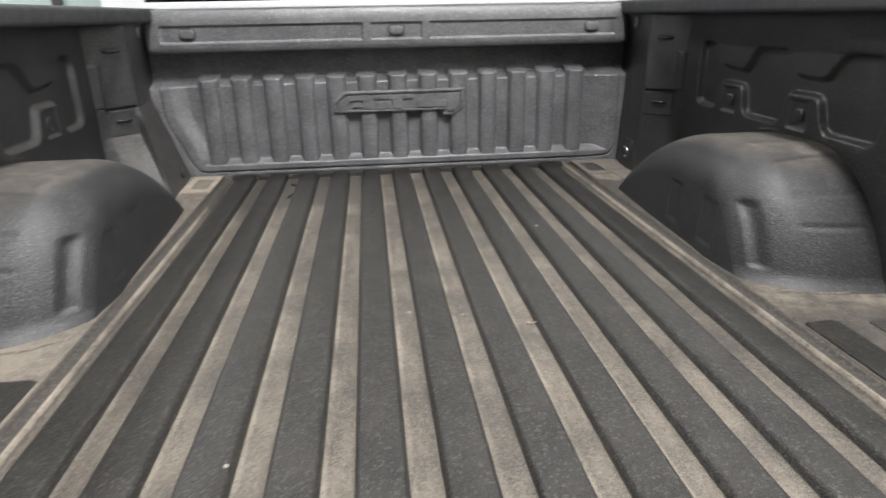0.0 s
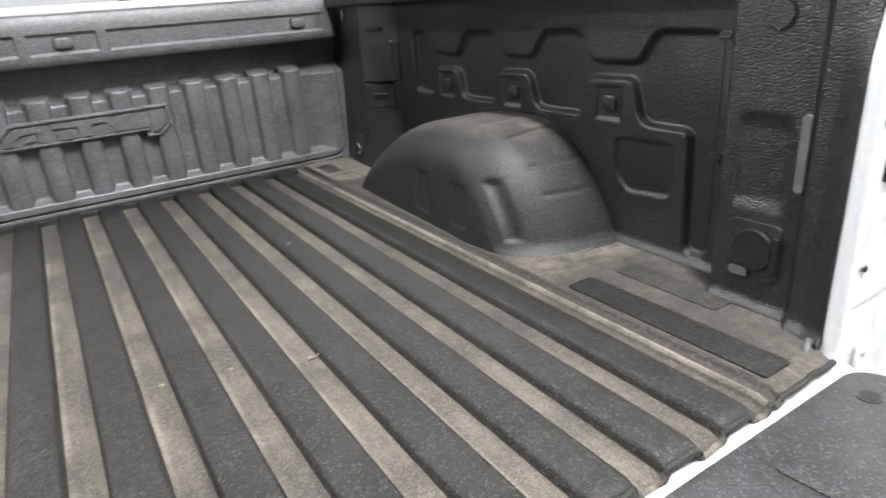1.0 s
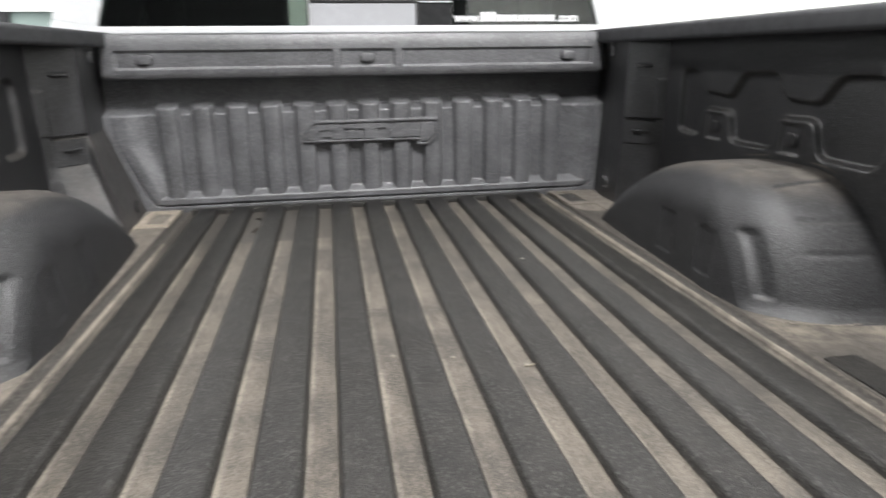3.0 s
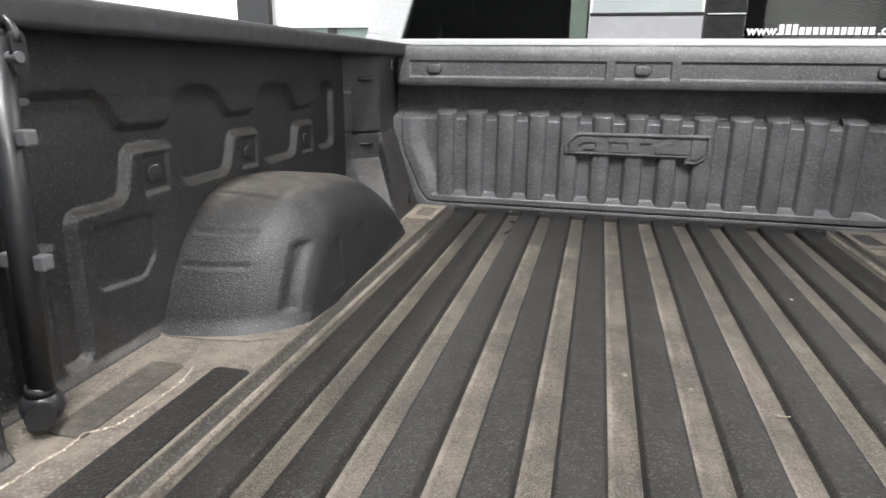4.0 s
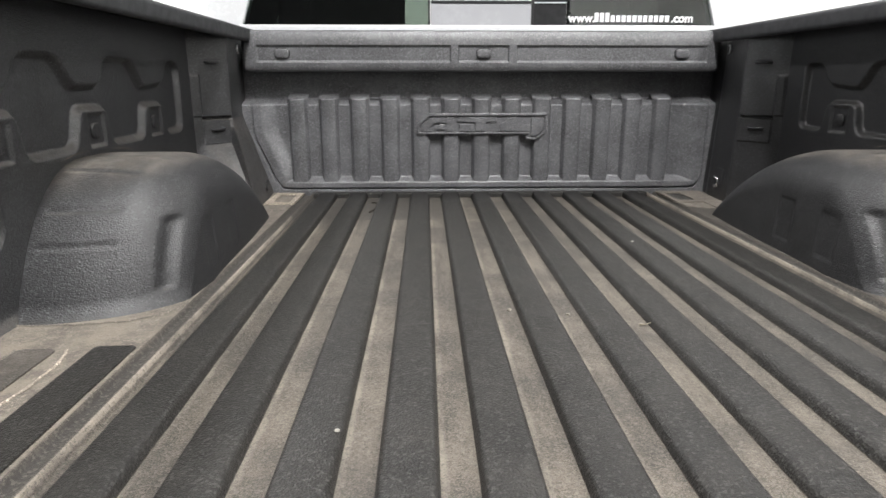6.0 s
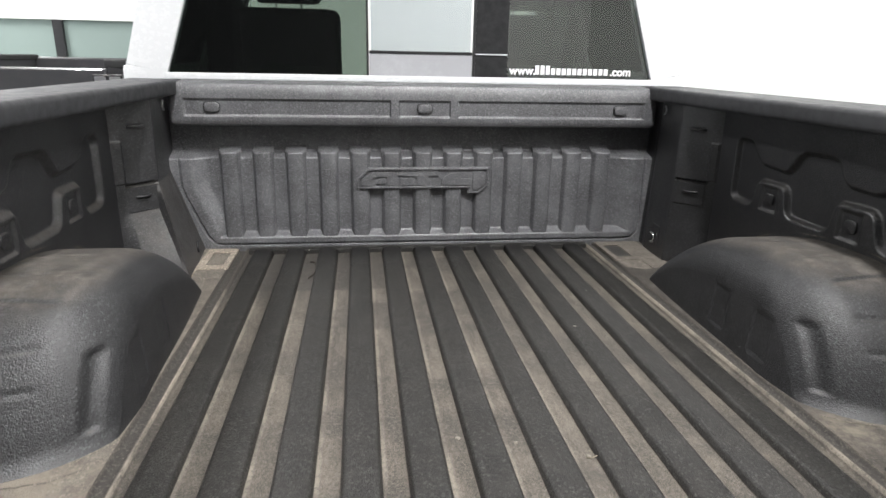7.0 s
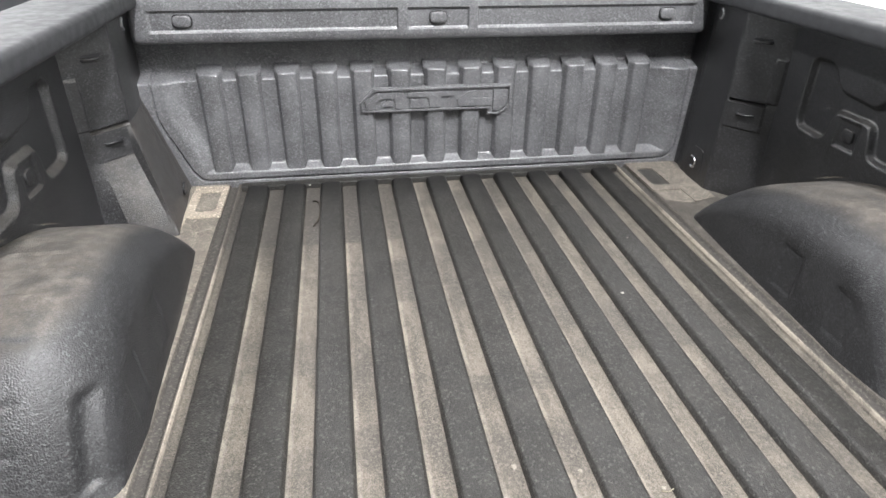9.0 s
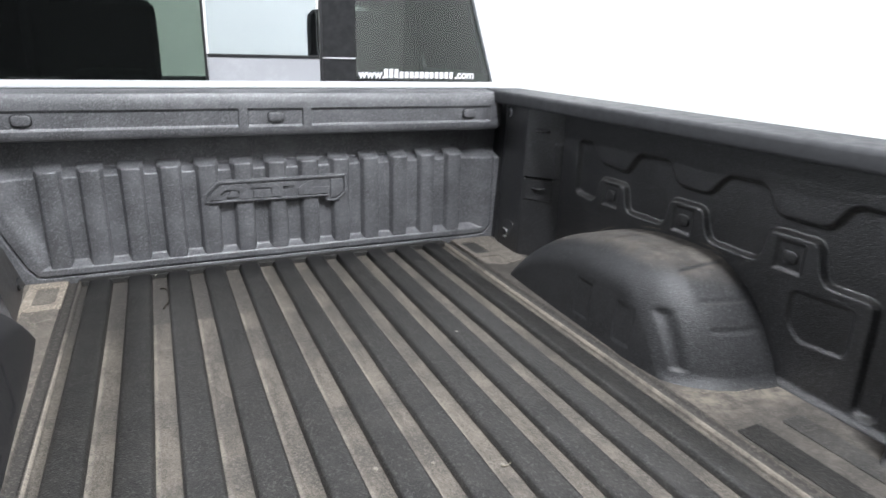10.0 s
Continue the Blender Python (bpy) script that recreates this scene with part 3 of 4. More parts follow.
    centre = np.array([0.80, 0.85, 0.05])
    nn *= np.sign(((g - centre) * nn).sum(-1, keepdims=True))
    g = g - nn * d[..., None]
    g[..., 2] = np.maximum(g[..., 2], 0) + FLAT - 0.002
    g[..., 0] *= s
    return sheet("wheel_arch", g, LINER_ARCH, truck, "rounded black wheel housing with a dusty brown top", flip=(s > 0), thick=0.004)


for s in (-1, 1):
    arch = build_arch(s)
    path = []
    for k in range(41):
        a = math.pi * k / 40
        ca, sa = math.cos(a), math.sin(a)
        u = max(k / 20 - 1, 0.0)
        y = 0.80 - 0.291 * abs(ca) if a < math.pi / 2 else 0.80 + 0.590 * u
        z = 0.250 * (max(1 - abs(ca) ** 2.5, 0.0) ** 0.92 if a < math.pi / 2 else max(1 - u ** 2.5, 0.0) ** 0.9)
        path.append((s * 0.889, y, z))
    part("seam_lip", tube(path, 0.0030, 8), DUSTY_TRAY, arch, smooth=True)

# ---- bed sides
RECESS = [(1.33, 0.43), (1.325, 0.262), (1.232, 0.258), (1.218, 0.334), (1.098, 0.335), (1.078, 0.260), (0.934, 0.260), (0.920, 0.337), (0.800, 0.339),
          (0.774, 0.261), (0.626, 0.260), (0.612, 0.340), (0.487, 0.342), (0.463, 0.257), (0.350, 0.256), (0.345, 0.020), (0.300, 0.020), (0.300, 0.425),
          (0.437, 0.428), (0.475, 0.370), (0.600, 0.368), (0.640, 0.430), (0.747, 0.428), (0.792, 0.371), (0.902, 0.373), (0.936, 0.430), (1.056, 0.428),
          (1.100, 0.366), (1.225, 0.376), (1.262, 0.430)]
POCKET = [(0.525, 0.219), (0.388, 0.223), (0.386, 0.122), (0.490, 0.114), (0.525, 0.150)]


def build_side(s):
    ys = np.concatenate([np.linspace(0.020, 0.12, 40), np.linspace(0.123, 1.40, 430), np.linspace(1.41, 1.78, 12)])
    zs = np.linspace(-0.03, 0.53, 190)
    y, z = np.meshgrid(ys, zs, indexing="ij")
    x = np.full(y.shape, 0.886)
    # The pressed steps run softer on the left side.
    wide = 0.008 if s > 0 else 0.012
    x += 0.015 * sstep(-wide, 0.005, inside_depth(eased(RECESS, 0.022), y, z))
    x += 0.005 * sstep(-0.007, 0.004, inside_depth(eased(POCKET, 0.014), y, z))
    for by in (1.158, 0.864, 0.550):
        box = np.maximum(np.abs(y - by), np.abs(z - 0.289))
        x += 0.006 * (1 - sstep(0.028, 0.037, box))
    # The rear post stands in from the side, with a shallow step towards the tail.
    if s > 0:
        x -= 0.075 * (1 - sstep(0.228, 0.268, y))
        x -= 0.020 * (1 - sstep(0.078, 0.098, y))
        x += 0.006 * sstep(0.115, 0.135, y) * (1 - sstep(0.20, 0.215, y)) * (sstep(0.16, 0.19, z) * (1 - sstep(0.295, 0.325, z)))
    else:
        x -= 0.080 * (1 - sstep(0.118, 0.158, y))
    x -= 0.019 * (1 - sstep(0.012, 0.070, y)) * (1 - 0.9 * sstep(0.36, 0.50, z))
    x -= 0.010 * (1 - sstep(-0.005, 0.025, z)) ** 2
    x += 0.0008 * np.sin(y * 31) * np.sin(z * 23)
    g = np.stack([s * x, y, z], -1)
    return sheet("bed_side", g, LINER_SIDE if s > 0 else LINER_DUST_LIT, truck, "black textured bed side with stepped pressings", flip=(s > 0), thick=0.008)


def hook_ring(name, centre, s, parent, r=0.016, mat=None, sweep=(100, 260)):
    path = [(centre[0] - s * 0.006, centre[1] + r * math.cos(radians(a)), centre[2] + r * math.sin(radians(a))) for a in range(sweep[0], sweep[1] + 1, 16)]
    return part(name, tube(path, 0.0036, 8), mat or CHROME, parent, smooth=True)


for s in (-1, 1):
    side = build_side(s)
    for by in (1.158, 0.864, 0.550):
        part("boss", prism(rounded(by, 0.288, 0.0185, 0.0160, 0.011), lambda a, b, h: (s * (0.893 - h), a, b), 0.0050, 0.004, 4), LINER_SIDE if s > 0 else LINER_DUST_LIT, side, smooth=True)
    for cz in (0.425, 0.222):
        part("clip", prism(rounded(0.285, cz, 0.012, 0.005, 0.003), lambda a, b, h: (s * (0.905 - h), a, b), 0.034, 0.003), WORN if s < 0 else LINER_SIDE, side, "small bent metal clip")
    # Rear post details, on the post away from the pole.
    if s < 0:
        part("pole_channel", block(-0.884, -0.862, 0.212, 0.236, 0.02, 0.42, 0.004), BLACK, side, "black upright strip behind the pole")
        continue
    part("plug_gap", prism(rounded(0.160, 0.457, 0.0235, 0.0235, 0.023, 8), lambda a, b, h: (s * (0.8155 - h), a, b), 0.0055, 0.001), BLACK, side)
    part("plug", prism(rounded(0.160, 0.457, 0.021, 0.021, 0.0205, 8), lambda a, b, h: (s * (0.814 - h), a, b), 0.0070, 0.004, 3), LINER_SIDE, side, "round rubber blanking plug")
    part("slot_cover", prism(rounded(0.097, 0.268, 0.0065, 0.058, 0.006, 6), lambda a, b, h: (s * (0.803 - h), a, b), 0.006, 0.002), WORN, side, "worn grey slot cover")
    part("bolt_hole", rod((s * 0.792, 0.052, 0.326), (s * 0.782, 0.050, 0.326), 0.006, 16), BLACK, side)
    socket = part("lamp_socket", prism(rounded(0.158, 0.100, 0.042, 0.048, 0.008), lambda a, b, h: (s * (0.813 - h), a, b), 0.006, 0.003, 3), LINER_SIDE, side, "black covered socket with a hinged flap")
    part("socket_cover", rod((s * 0.808, 0.158, 0.102), (s * 0.801, 0.158, 0.102), 0.035, 32, 0.033), BLACK, socket)
    part("socket_flap", prism(rounded(0.178, 0.060, 0.016, 0.007, 0.003), lambda a, b, h: (s * (0.809 - h), a, b), 0.007, 0.002), WORN, socket)
    part("socket_latch", prism(rounded(0.122, 0.100, 0.005, 0.030, 0.002), lambda a, b, h: (s * (0.809 - h), a, b), 0.008, 0.002), BLACK, socket)


# ---- front corner posts
def build_post(s):
    """Slanted corner post: chamfered outer edge, a proud middle field, hook plates, and on one side a foot that flares to the floor."""
    plan = [(0.914, 1.392, 0), (0.896, 1.406, 0), (0.886, 1.416, 0.4), (0.881, 1.421, 1), (0.868, 1.434, 1), (0.864, 1.4385, 2), (0.838, 1.4690, 2), (0.814, 1.498, 2), (0.808, 1.505, 1.6), (0.803, 1.512, 0), (0.801, 1.52, 0), (0.806, 1.60, 0), (0.818, 1.68, 0), (0.834, 1.72, 0), (0.836, 1.80, 0)]
    foot = [(0, 0), (0, 0), (0.004, 0.0), (0.012, 0.006), (0.032, 0.018), (0.040, 0.024), (0.060, 0.046), (0.080, 0.067), (0.083, 0.074), (0.082, 0.078), (0.080, 0.080), (0.072, 0.0), (0.076, 0.0), (0.088, 0.0), (0.088, 0.0)]
    zs = np.unique(np.concatenate([np.linspace(-0.02, 0.53, 70), np.linspace(0.196, 0.212, 7), np.linspace(0.272, 0.292, 9), np.linspace(0.395, 0.412, 7)]))
    g = np.zeros((len(plan), len(zs), 3))
    for i, (px, py, field) in enumerate(plan):
        for j, z in enumerate(zs):
            x, y = px, py
            step = 0.0
            if field:
                proud = float(sstep(0.282, 0.287, z) * (1 - sstep(0.398, 0.408, z)))
                gap = float(sstep(0.273, 0.276, z) * (1 - sstep(0.281, 0.284, z)))
                plate = float(sstep(0.200, 0.204, z) * (1 - sstep(0.273, 0.276, z)))
                step = 0.004 * proud * min(field, 1) + (field > 1) * (-0.004 * proud + 0.003 * plate - 0.012 * gap)
            x -= 0.74 * step
            y -= 0.67 * step
            if s < 0:
                top = 0.205 if 3 <= i <= 8 else 0.275
                flare = min(max((top - z) / top, 0.0), 1.0)
                x -= foot[i][0] * flare
                y -= foot[i][1] * flare
            elif i >= 9:
                x -= 0.024 * min(max((0.42 - z) / 0.42, 0.0), 1.0) * (i - 8) / 6
            g[i, j] = (s * x, y, z)
    # The right post takes the darker side coat, its shade put into the colour.
    return sheet("corner_post", g, LINER_POST_LIT if s < 0 else LINER_SIDE, truck, "black coated corner post with tie-down hooks", flip=(s > 0), thick=0.006, fold=11)


for s in (-1, 1):
    post = build_post(s)
    for cz in (0.244, 0.441):
        face = Vector((s * 0.838, 1.4735, cz))
        along = Vector((s * -0.676, 0.737, 0))
        out = Vector((s * -0.737, -0.676, 0))
        path = [face + along * (0.022 * math.cos(a)) + out * (0.002 + 0.012 * math.sin(a)) for a in [math.pi * k / 10 for k in range(11)]]
        part("tie_down_hook", tube(path, 0.0042, 8), BLACK if cz < 0.3 else LINER_SIDE, post, "small black tie-down hook", smooth=True)
        slot = prism(rounded(0, cz + 0.004, 0.024, 0.006, 0.005), lambda a, b, h: tuple(face + along * a + out * (h - 0.002) + Vector((0, 0, b - cz)))  , 0.006)
        part("slot", slot, BLACK, post)
    low = (s * (0.794 if s > 0 else 0.741), 1.600 if s > 0 else 1.622, 0.056 if s > 0 else 0.045)
    hook_ring("tie_down_ring", low, s, post, 0.0165, CHROME if s > 0 else BLACK, (60, 300))
    high = (s * 0.808, 1.64, 0.487)
    hook_ring("tie_down_ring", high, s, post, 0.013, STEEL, (100, 260))
    if s > 0:
        part("ring_plate", prism(rounded(1.590, 0.064, 0.030, 0.040, 0.01), lambda a, b, h: (s * ((0.7975 if s > 0 else 0.735 + 0.27 * (b - 0.05)) - h), a, b), 0.004, 0.002), LINER_SIDE, post)


# ---- bulkhead
PANEL_EDGE = [(0.803, 0.46), (0.803, 0.06), (0.796, 0.035), (0.776, 0.016), (0.74, 0.012), (-0.690, 0.012), (-0.712, 0.016), (-0.735, 0.045), (-0.795, 0.185), (-0.803, 0.215), (-0.803, 0.46)]


def line_distance(line, a, b):
    """Distance from points (a, b) to an open polyline."""
    best = np.full(a.shape, 1e9)
    for (ax, ay), (bx, by) in zip(line, line[1:]):
        ex, ey = bx - ax, by - ay
        t = np.clip(((a - ax) * ex + (b - ay) * ey) / (ex * ex + ey * ey), 0, 1)
        best = np.minimum(best, np.hypot(a - ax - t * ex, b - ay - t * ey))
    return best


def build_bulkhead():
    zs = np.concatenate([np.linspace(-0.02, 0.032, 44), np.linspace(0.035, 0.46, 150)])
    xs = np.concatenate([np.linspace(-0.86, -0.82, 8), np.linspace(-0.816, -0.66, 110), np.linspace(-0.655, 0.75, 280), np.linspace(0.753, 0.816, 50), np.linspace(0.82, 0.86, 8)])
    x, z = np.meshgrid(xs, zs, indexing="ij")
    y = np.full(x.shape, 1.771)
    rim = line_distance(PANEL_EDGE, x, z)
    beyond = inside_depth(PANEL_EDGE, x, z) < 0
    ends = np.minimum(line_distance(PANEL_EDGE[:2], x, z), line_distance(PANEL_EDGE[7:], x, z))
    near_side = np.maximum(1 - sstep(0.028, 0.085, ends), beyond) * (1 - sstep(0.308, 0.334, z))
    out = np.maximum(1 - sstep(0.032, 0.056, z), near_side)
    y -= 0.026 * out
    y += 0.041 * sstep(0.304, 0.330, z)
    # A narrow pressed groove runs round the panel.
    y += 0.0095 * (1 - sstep(0.0012, 0.0045, rim)) * (z < 0.33)
    return sheet("bulkhead", np.stack([x, y, z], -1), LINER_LIT, truck, "grey-black corrugated front wall of the cargo bed", thick=0.006)


bulkhead = build_bulkhead()


def rib_mesh():
    """One upright pressed rib with sloping sides and rounded ends."""
    zs = np.concatenate([np.linspace(0.020, 0.032, 3), np.linspace(0.04, 0.312, 18), np.linspace(0.322, 0.346, 8)])
    rows = []
    for z in zs:
        lift = float(1 - sstep(0.326, 0.346, z))
        half = 0.0225 + 0.002 * lift
        foot, face = 1.773 + 0.041 * (1 - lift), 1.748 + 0.066 * (1 - lift)
        mid = 0.45 * foot + 0.55 * face
        half_line = [(half + 0.0115, foot), (half + 0.0090, foot - 0.002), (half + 0.0050, mid), (half + 0.0014, face + 0.003), (half - 0.003, face)]
        rows.append([(-h, y, z) for h, y in half_line] + [(h, y, z) for h, y in half_line[::-1]])
    p = np.array(rows)
    k = np.arange(p.shape[0] * p.shape[1]).reshape(p.shape[:2])
    quads = np.stack([k[:-1, :-1], k[:-1, 1:], k[1:, 1:], k[1:, :-1]], -1).reshape(-1, 4).tolist()
    mesh = bpy.data.meshes.new("rib")
    mesh.from_pydata(p.reshape(-1, 3).tolist(), [], quads + [k[0].tolist()[::-1], k[-1].tolist()])
    mesh.materials.append(LINER_LIT)
    mesh.shade_smooth()
    return mesh


ribs = rib_mesh()
for k in range(-6, 7):
    ob = new("rib", ribs)
    ob.parent, ob.location = bulkhead, (k * 0.1076 - 0.001, 0, 0)


def build_header():
    """The box beam along the bulkhead's top, with three shallow recessed fields in its face."""
    profile = [(1.775, 0.418), (1.735, 0.417), (1.722, 0.421), (1.716, 0.430), (1.715, 0.440), (1.715, 0.446), (1.715, 0.450), (1.715, 0.454), (1.715, 0.470),
               (1.716, 0.490), (1.716, 0.496), (1.716, 0.500), (1.716, 0.504), (1.717, 0.515), (1.720, 0.538), (1.726, 0.548), (1.738, 0.552), (1.80, 0.556), (1.812, 0.552)]
    xs = [-0.815, -0.811, -0.805, -0.795, -0.772, -0.768, -0.764, -0.760, -0.4, -0.119, -0.115, -0.111, -0.108, -0.090, -0.087, -0.083, -0.079]
    xs = np.array(xs + [0.0] + [-v for v in xs[::-1]])
    g = np.zeros((len(xs), len(profile), 3))
    for i, x in enumerate(xs):
        a = abs(x)
        in_x = sstep(0.766, 0.762, a) * sstep(0.111, 0.115, a) + sstep(0.087, 0.083, a)
        end = float(sstep(0.800, 0.815, a))
        for j, (y, z) in enumerate(profile):
            in_z = sstep(0.447, 0.452, z) * sstep(0.503, 0.498, z)
            g[i, j] = (x, y + 0.007 * float(in_x) * float(in_z) + 0.012 * end * (z < 0.55), z + 0.004 * end * (z < 0.43))
    return sheet("header_rail", g, LINER_LIT, bulkhead, "box-shaped top rail with recessed fields", thick=0.005, fold=28)


header_rail = build_header()
for bx in (-0.68, 0.0, 0.68):
    part("button_gap", prism(rounded(bx, 0.4765, 0.0262, 0.0170, 0.013), lambda a, b, h: (a, 1.7235 - h, b), 0.0030, 0.001), BLACK, header_rail)
    part("button", prism(rounded(bx, 0.4765, 0.0235, 0.0145, 0.011), lambda a, b, h: (a, 1.722 - h, b), 0.009, 0.004, 3), LINER_LIT, header_rail, "rounded raised plug", smooth=True)

# Raised badge: plain angular shapes, no lettering.
BADGE = [(-0.232, 0.203), (-0.232, 0.236), (-0.190, 0.277), (0.232, 0.279), (0.232, 0.214), (0.196, 0.184), (0.158, 0.184), (0.158, 0.203)]
badge = part("badge", prism(BADGE, lambda a, b, h: (a, 1.757 - h, b), 0.0110, 0.002), LINER_LIT, bulkhead, "raised angular badge pressed into the bulkhead")
ribbon = lambda a, b, h: (a, 1.7480 - h, b)
for pts in ([(-0.228, 0.207), (-0.222, 0.207), (-0.222, 0.235), (-0.228, 0.235)], [(-0.228, 0.237), (-0.222, 0.234), (-0.186, 0.268), (-0.189, 0.274)],
            [(-0.186, 0.268), (0.228, 0.270), (0.228, 0.276), (-0.186, 0.274)], [(0.222, 0.216), (0.228, 0.216), (0.228, 0.268), (0.222, 0.268)],
            [(0.196, 0.188), (0.228, 0.214), (0.222, 0.217), (0.193, 0.193)], [(0.161, 0.187), (0.194, 0.187), (0.192, 0.193), (0.161, 0.193)],
            [(-0.220, 0.206), (0.166, 0.206), (0.166, 0.212), (-0.220, 0.212)]):
    part("badge_rim", prism(pts, ribbon, 0.0092, 0.0016), LINER_LIT, badge)
for pts in ([(-0.213, 0.2155), (-0.213, 0.240), (-0.178, 0.263), (-0.102, 0.263), (-0.102, 0.2155), (-0.124, 0.2155), (-0.124, 0.247), (-0.168, 0.247), (-0.182, 0.236), (-0.182, 0.2155)],
            [(-0.164, 0.222), (-0.130, 0.222), (-0.130, 0.240), (-0.150, 0.240)],
            [(-0.088, 0.263), (0.052, 0.263), (0.052, 0.249), (0.012, 0.249), (0.012, 0.2155), (-0.022, 0.2155), (-0.022, 0.249), (-0.088, 0.249)],
            [(-0.080, 0.2155), (-0.030, 0.2155), (-0.030, 0.242), (-0.080, 0.242)],
            [(0.064, 0.2155), (0.064, 0.238), (0.104, 0.263), (0.124, 0.263), (0.100, 0.238), (0.166, 0.238), (0.166, 0.2155)],
            [(0.174, 0.263), (0.216, 0.263), (0.216, 0.221), (0.190, 0.199), (0.174, 0.199)]):
    part("badge_shape", prism(pts, ribbon, 0.0084, 0.0014), LINER_LIT, badge)


# ---- rail caps
def build_rail(s):
    profile = [(0.812, 0.516), (0.796, 0.513), (0.788, 0.5135), (0.784, 0.516), (0.782, 0.520), (0.7815, 0.524), (0.7815, 0.545), (0.782, 0.549), (0.7845, 0.5535), (0.789, 0.5565), (0.794, 0.5575), (0.802, 0.558), (0.94, 0.5585), (0.950, 0.5575), (0.959, 0.553), (0.9645, 0.545), (0.966, 0.537), (0.967, 0.505)]
    ys = np.array([-0.012, -0.008, 0.0, 0.3, 0.7, 1.1, 1.5, 1.805, 1.812, 1.815])
    g = np.zeros((len(ys), len(profile), 3))
    for i, y in enumerate(ys):
        e = 0.004 if i in (0, len(ys) - 1) else 0.0
        for j, (x, z) in enumerate(profile):
            g[i, j] = (s * (x + (e if x < 0.8 else -e)), y, z - (e if z > 0.55 else 0))
    return sheet("rail_cap", g, CAP, truck, "satin black plastic cap along the bed rail", flip=(s > 0), thick=0.004)


for s in (-1, 1):
    build_rail(s)
    # Painted outer side with the rear jamb that the tailgate closes against.
    outer = block(0.935, 1.03, 0.02, 1.82, -0.40, 0.504, 0.01)
    for v in outer.verts:
        v.co.x *= s
    part("outer_side", outer, WHITE, truck, "white painted outer bed panel")
    plan = [(0.780, 0.030), (0.7765, 0.022), (0.7755, 0.014), (0.778, 0.006), (0.783, 0.001), (0.790, -0.001), (0.796, 0.002), (0.799, 0.006)] + [(0.801 + 0.0054 * k, 0.007) for k in range(24)] \
        + [(0.9285, 0.004), (0.931, 0.000), (0.937, -0.006), (0.947, -0.010), (0.970, -0.008), (1.015, 0.000), (1.030, 0.03)]
    px, zs = np.array(plan), np.linspace(-0.20, 0.555, 190)
    x, z = np.meshgrid(px[:, 0], zs, indexing="ij")
    y = np.repeat(px[:, 1:2], len(zs), 1)
    plate = (x > 0.7985) & (x < 0.928)
    # Pressings of the plate: a proud upper field, a step beside the striker, a raised foot and a seam.
    y -= 0.008 * sstep(0.405, 0.418, z) * plate
    y -= 0.004 * sstep(0.352, 0.346, z) * sstep(0.048, 0.054, z) * plate * sstep(0.812, 0.820, x)
    y -= 0.005 * sstep(0.050, 0.030, z) * plate
    y += 0.004 * (1 - sstep(0.0012, 0.004, line_distance([(0.80, 0.352), (0.889, 0.346), (0.908, 0.340), (0.915, 0.318), (0.917, 0.16), (0.912, 0.05), (0.90, -0.006), (0.902, -0.04), (0.926, -0.09)], x, z))) * plate
    y += 0.005 * np.exp(-((x - 0.806) / 0.012) ** 2 - ((z - 0.335) / 0.016) ** 2) + 0.004 * np.exp(-((x - 0.806) / 0.010) ** 2 - ((z - 0.235) / 0.018) ** 2)
    x = x + 0.017 * sstep(0.38, 0.50, z) * (np.arange(len(plan)) < 8)[:, None]
    g = np.stack([s * x, y, z], -1)
    jamb = sheet("rear_jamb", g, WHITE, truck, "white painted rear jamb with striker and bolts", flip=(s < 0), thick=0.005)
    jy = 0.006
    part("striker_boss", rod((s * 0.886, jy, 0.366), (s * 0.886, jy - 0.007, 0.366), 0.030, 28, 0.027), WHITE, jamb)
    part("striker", rod((s * 0.876, jy - 0.004, 0.366), (s * 0.876, jy - 0.016, 0.366), 0.0180, 24, 0.0165), BLACK, jamb, "black round latch striker")
    part("striker_bolt", rod((s * 0.876, jy - 0.015, 0.366), (s * 0.876, jy - 0.020, 0.366), 0.0065, 6), WORN, jamb)
    for bx, bz in ((0.820, 0.326), (0.824, 0.114)):
        part("bolt", rod((s * bx, jy, bz), (s * bx, jy - 0.004, bz), 0.0085, 18), STEEL, jamb)
        part("bolt_head", rod((s * bx, jy - 0.003, bz), (s * bx, jy - 0.007, bz), 0.005, 6), BLACK, jamb)
    part("hinge_ear", prism(rounded(0.850, -0.036, 0.014, 0.022, 0.010), lambda a, b, h: (s * a, jy - 0.008 - h, b), 0.005, 0.001), WHITE, jamb)
    part("bolt", rod((s * 0.850, jy - 0.012, -0.031), (s * 0.850, jy - 0.016, -0.031), 0.0045, 12), STEEL, jamb)
    for k in range(6):
        wx, wz = 0.825 + 0.050 * (k % 2) + 0.004 * k, 0.505 - 0.026 * (k // 2) - 0.006 * (k % 2)
        part("spot_weld", rod((s * wx, jy - 0.006, wz), (s * wx, jy - 0.0085, wz), 0.0045, 12, 0.003), WHITE, jamb)
    for wz in (0.30, 0.20, 0.09):
        part("spot_weld", rod((s * 0.944, -0.008, wz), (s * 0.944, -0.0125, wz), 0.0035, 12, 0.0025), WHITE, jamb)
    part("jamb_slot", prism(rounded(0.865, 0.505, 0.040, 0.008, 0.006), lambda a, b, h: (s * a, jy - 0.006 - h, b), 0.003, 0.001), WORN, jamb)
    # Tall lamp: black housing, red lens wrapped round the outer corner.
    black_edge = lambda z: float(np.interp(z, (-0.065, -0.05, 0.028, 0.153, 0.311, 0.40, 0.424), (0.957, 0.962, 0.991, 0.997, 0.984, 0.968, 0.963)))
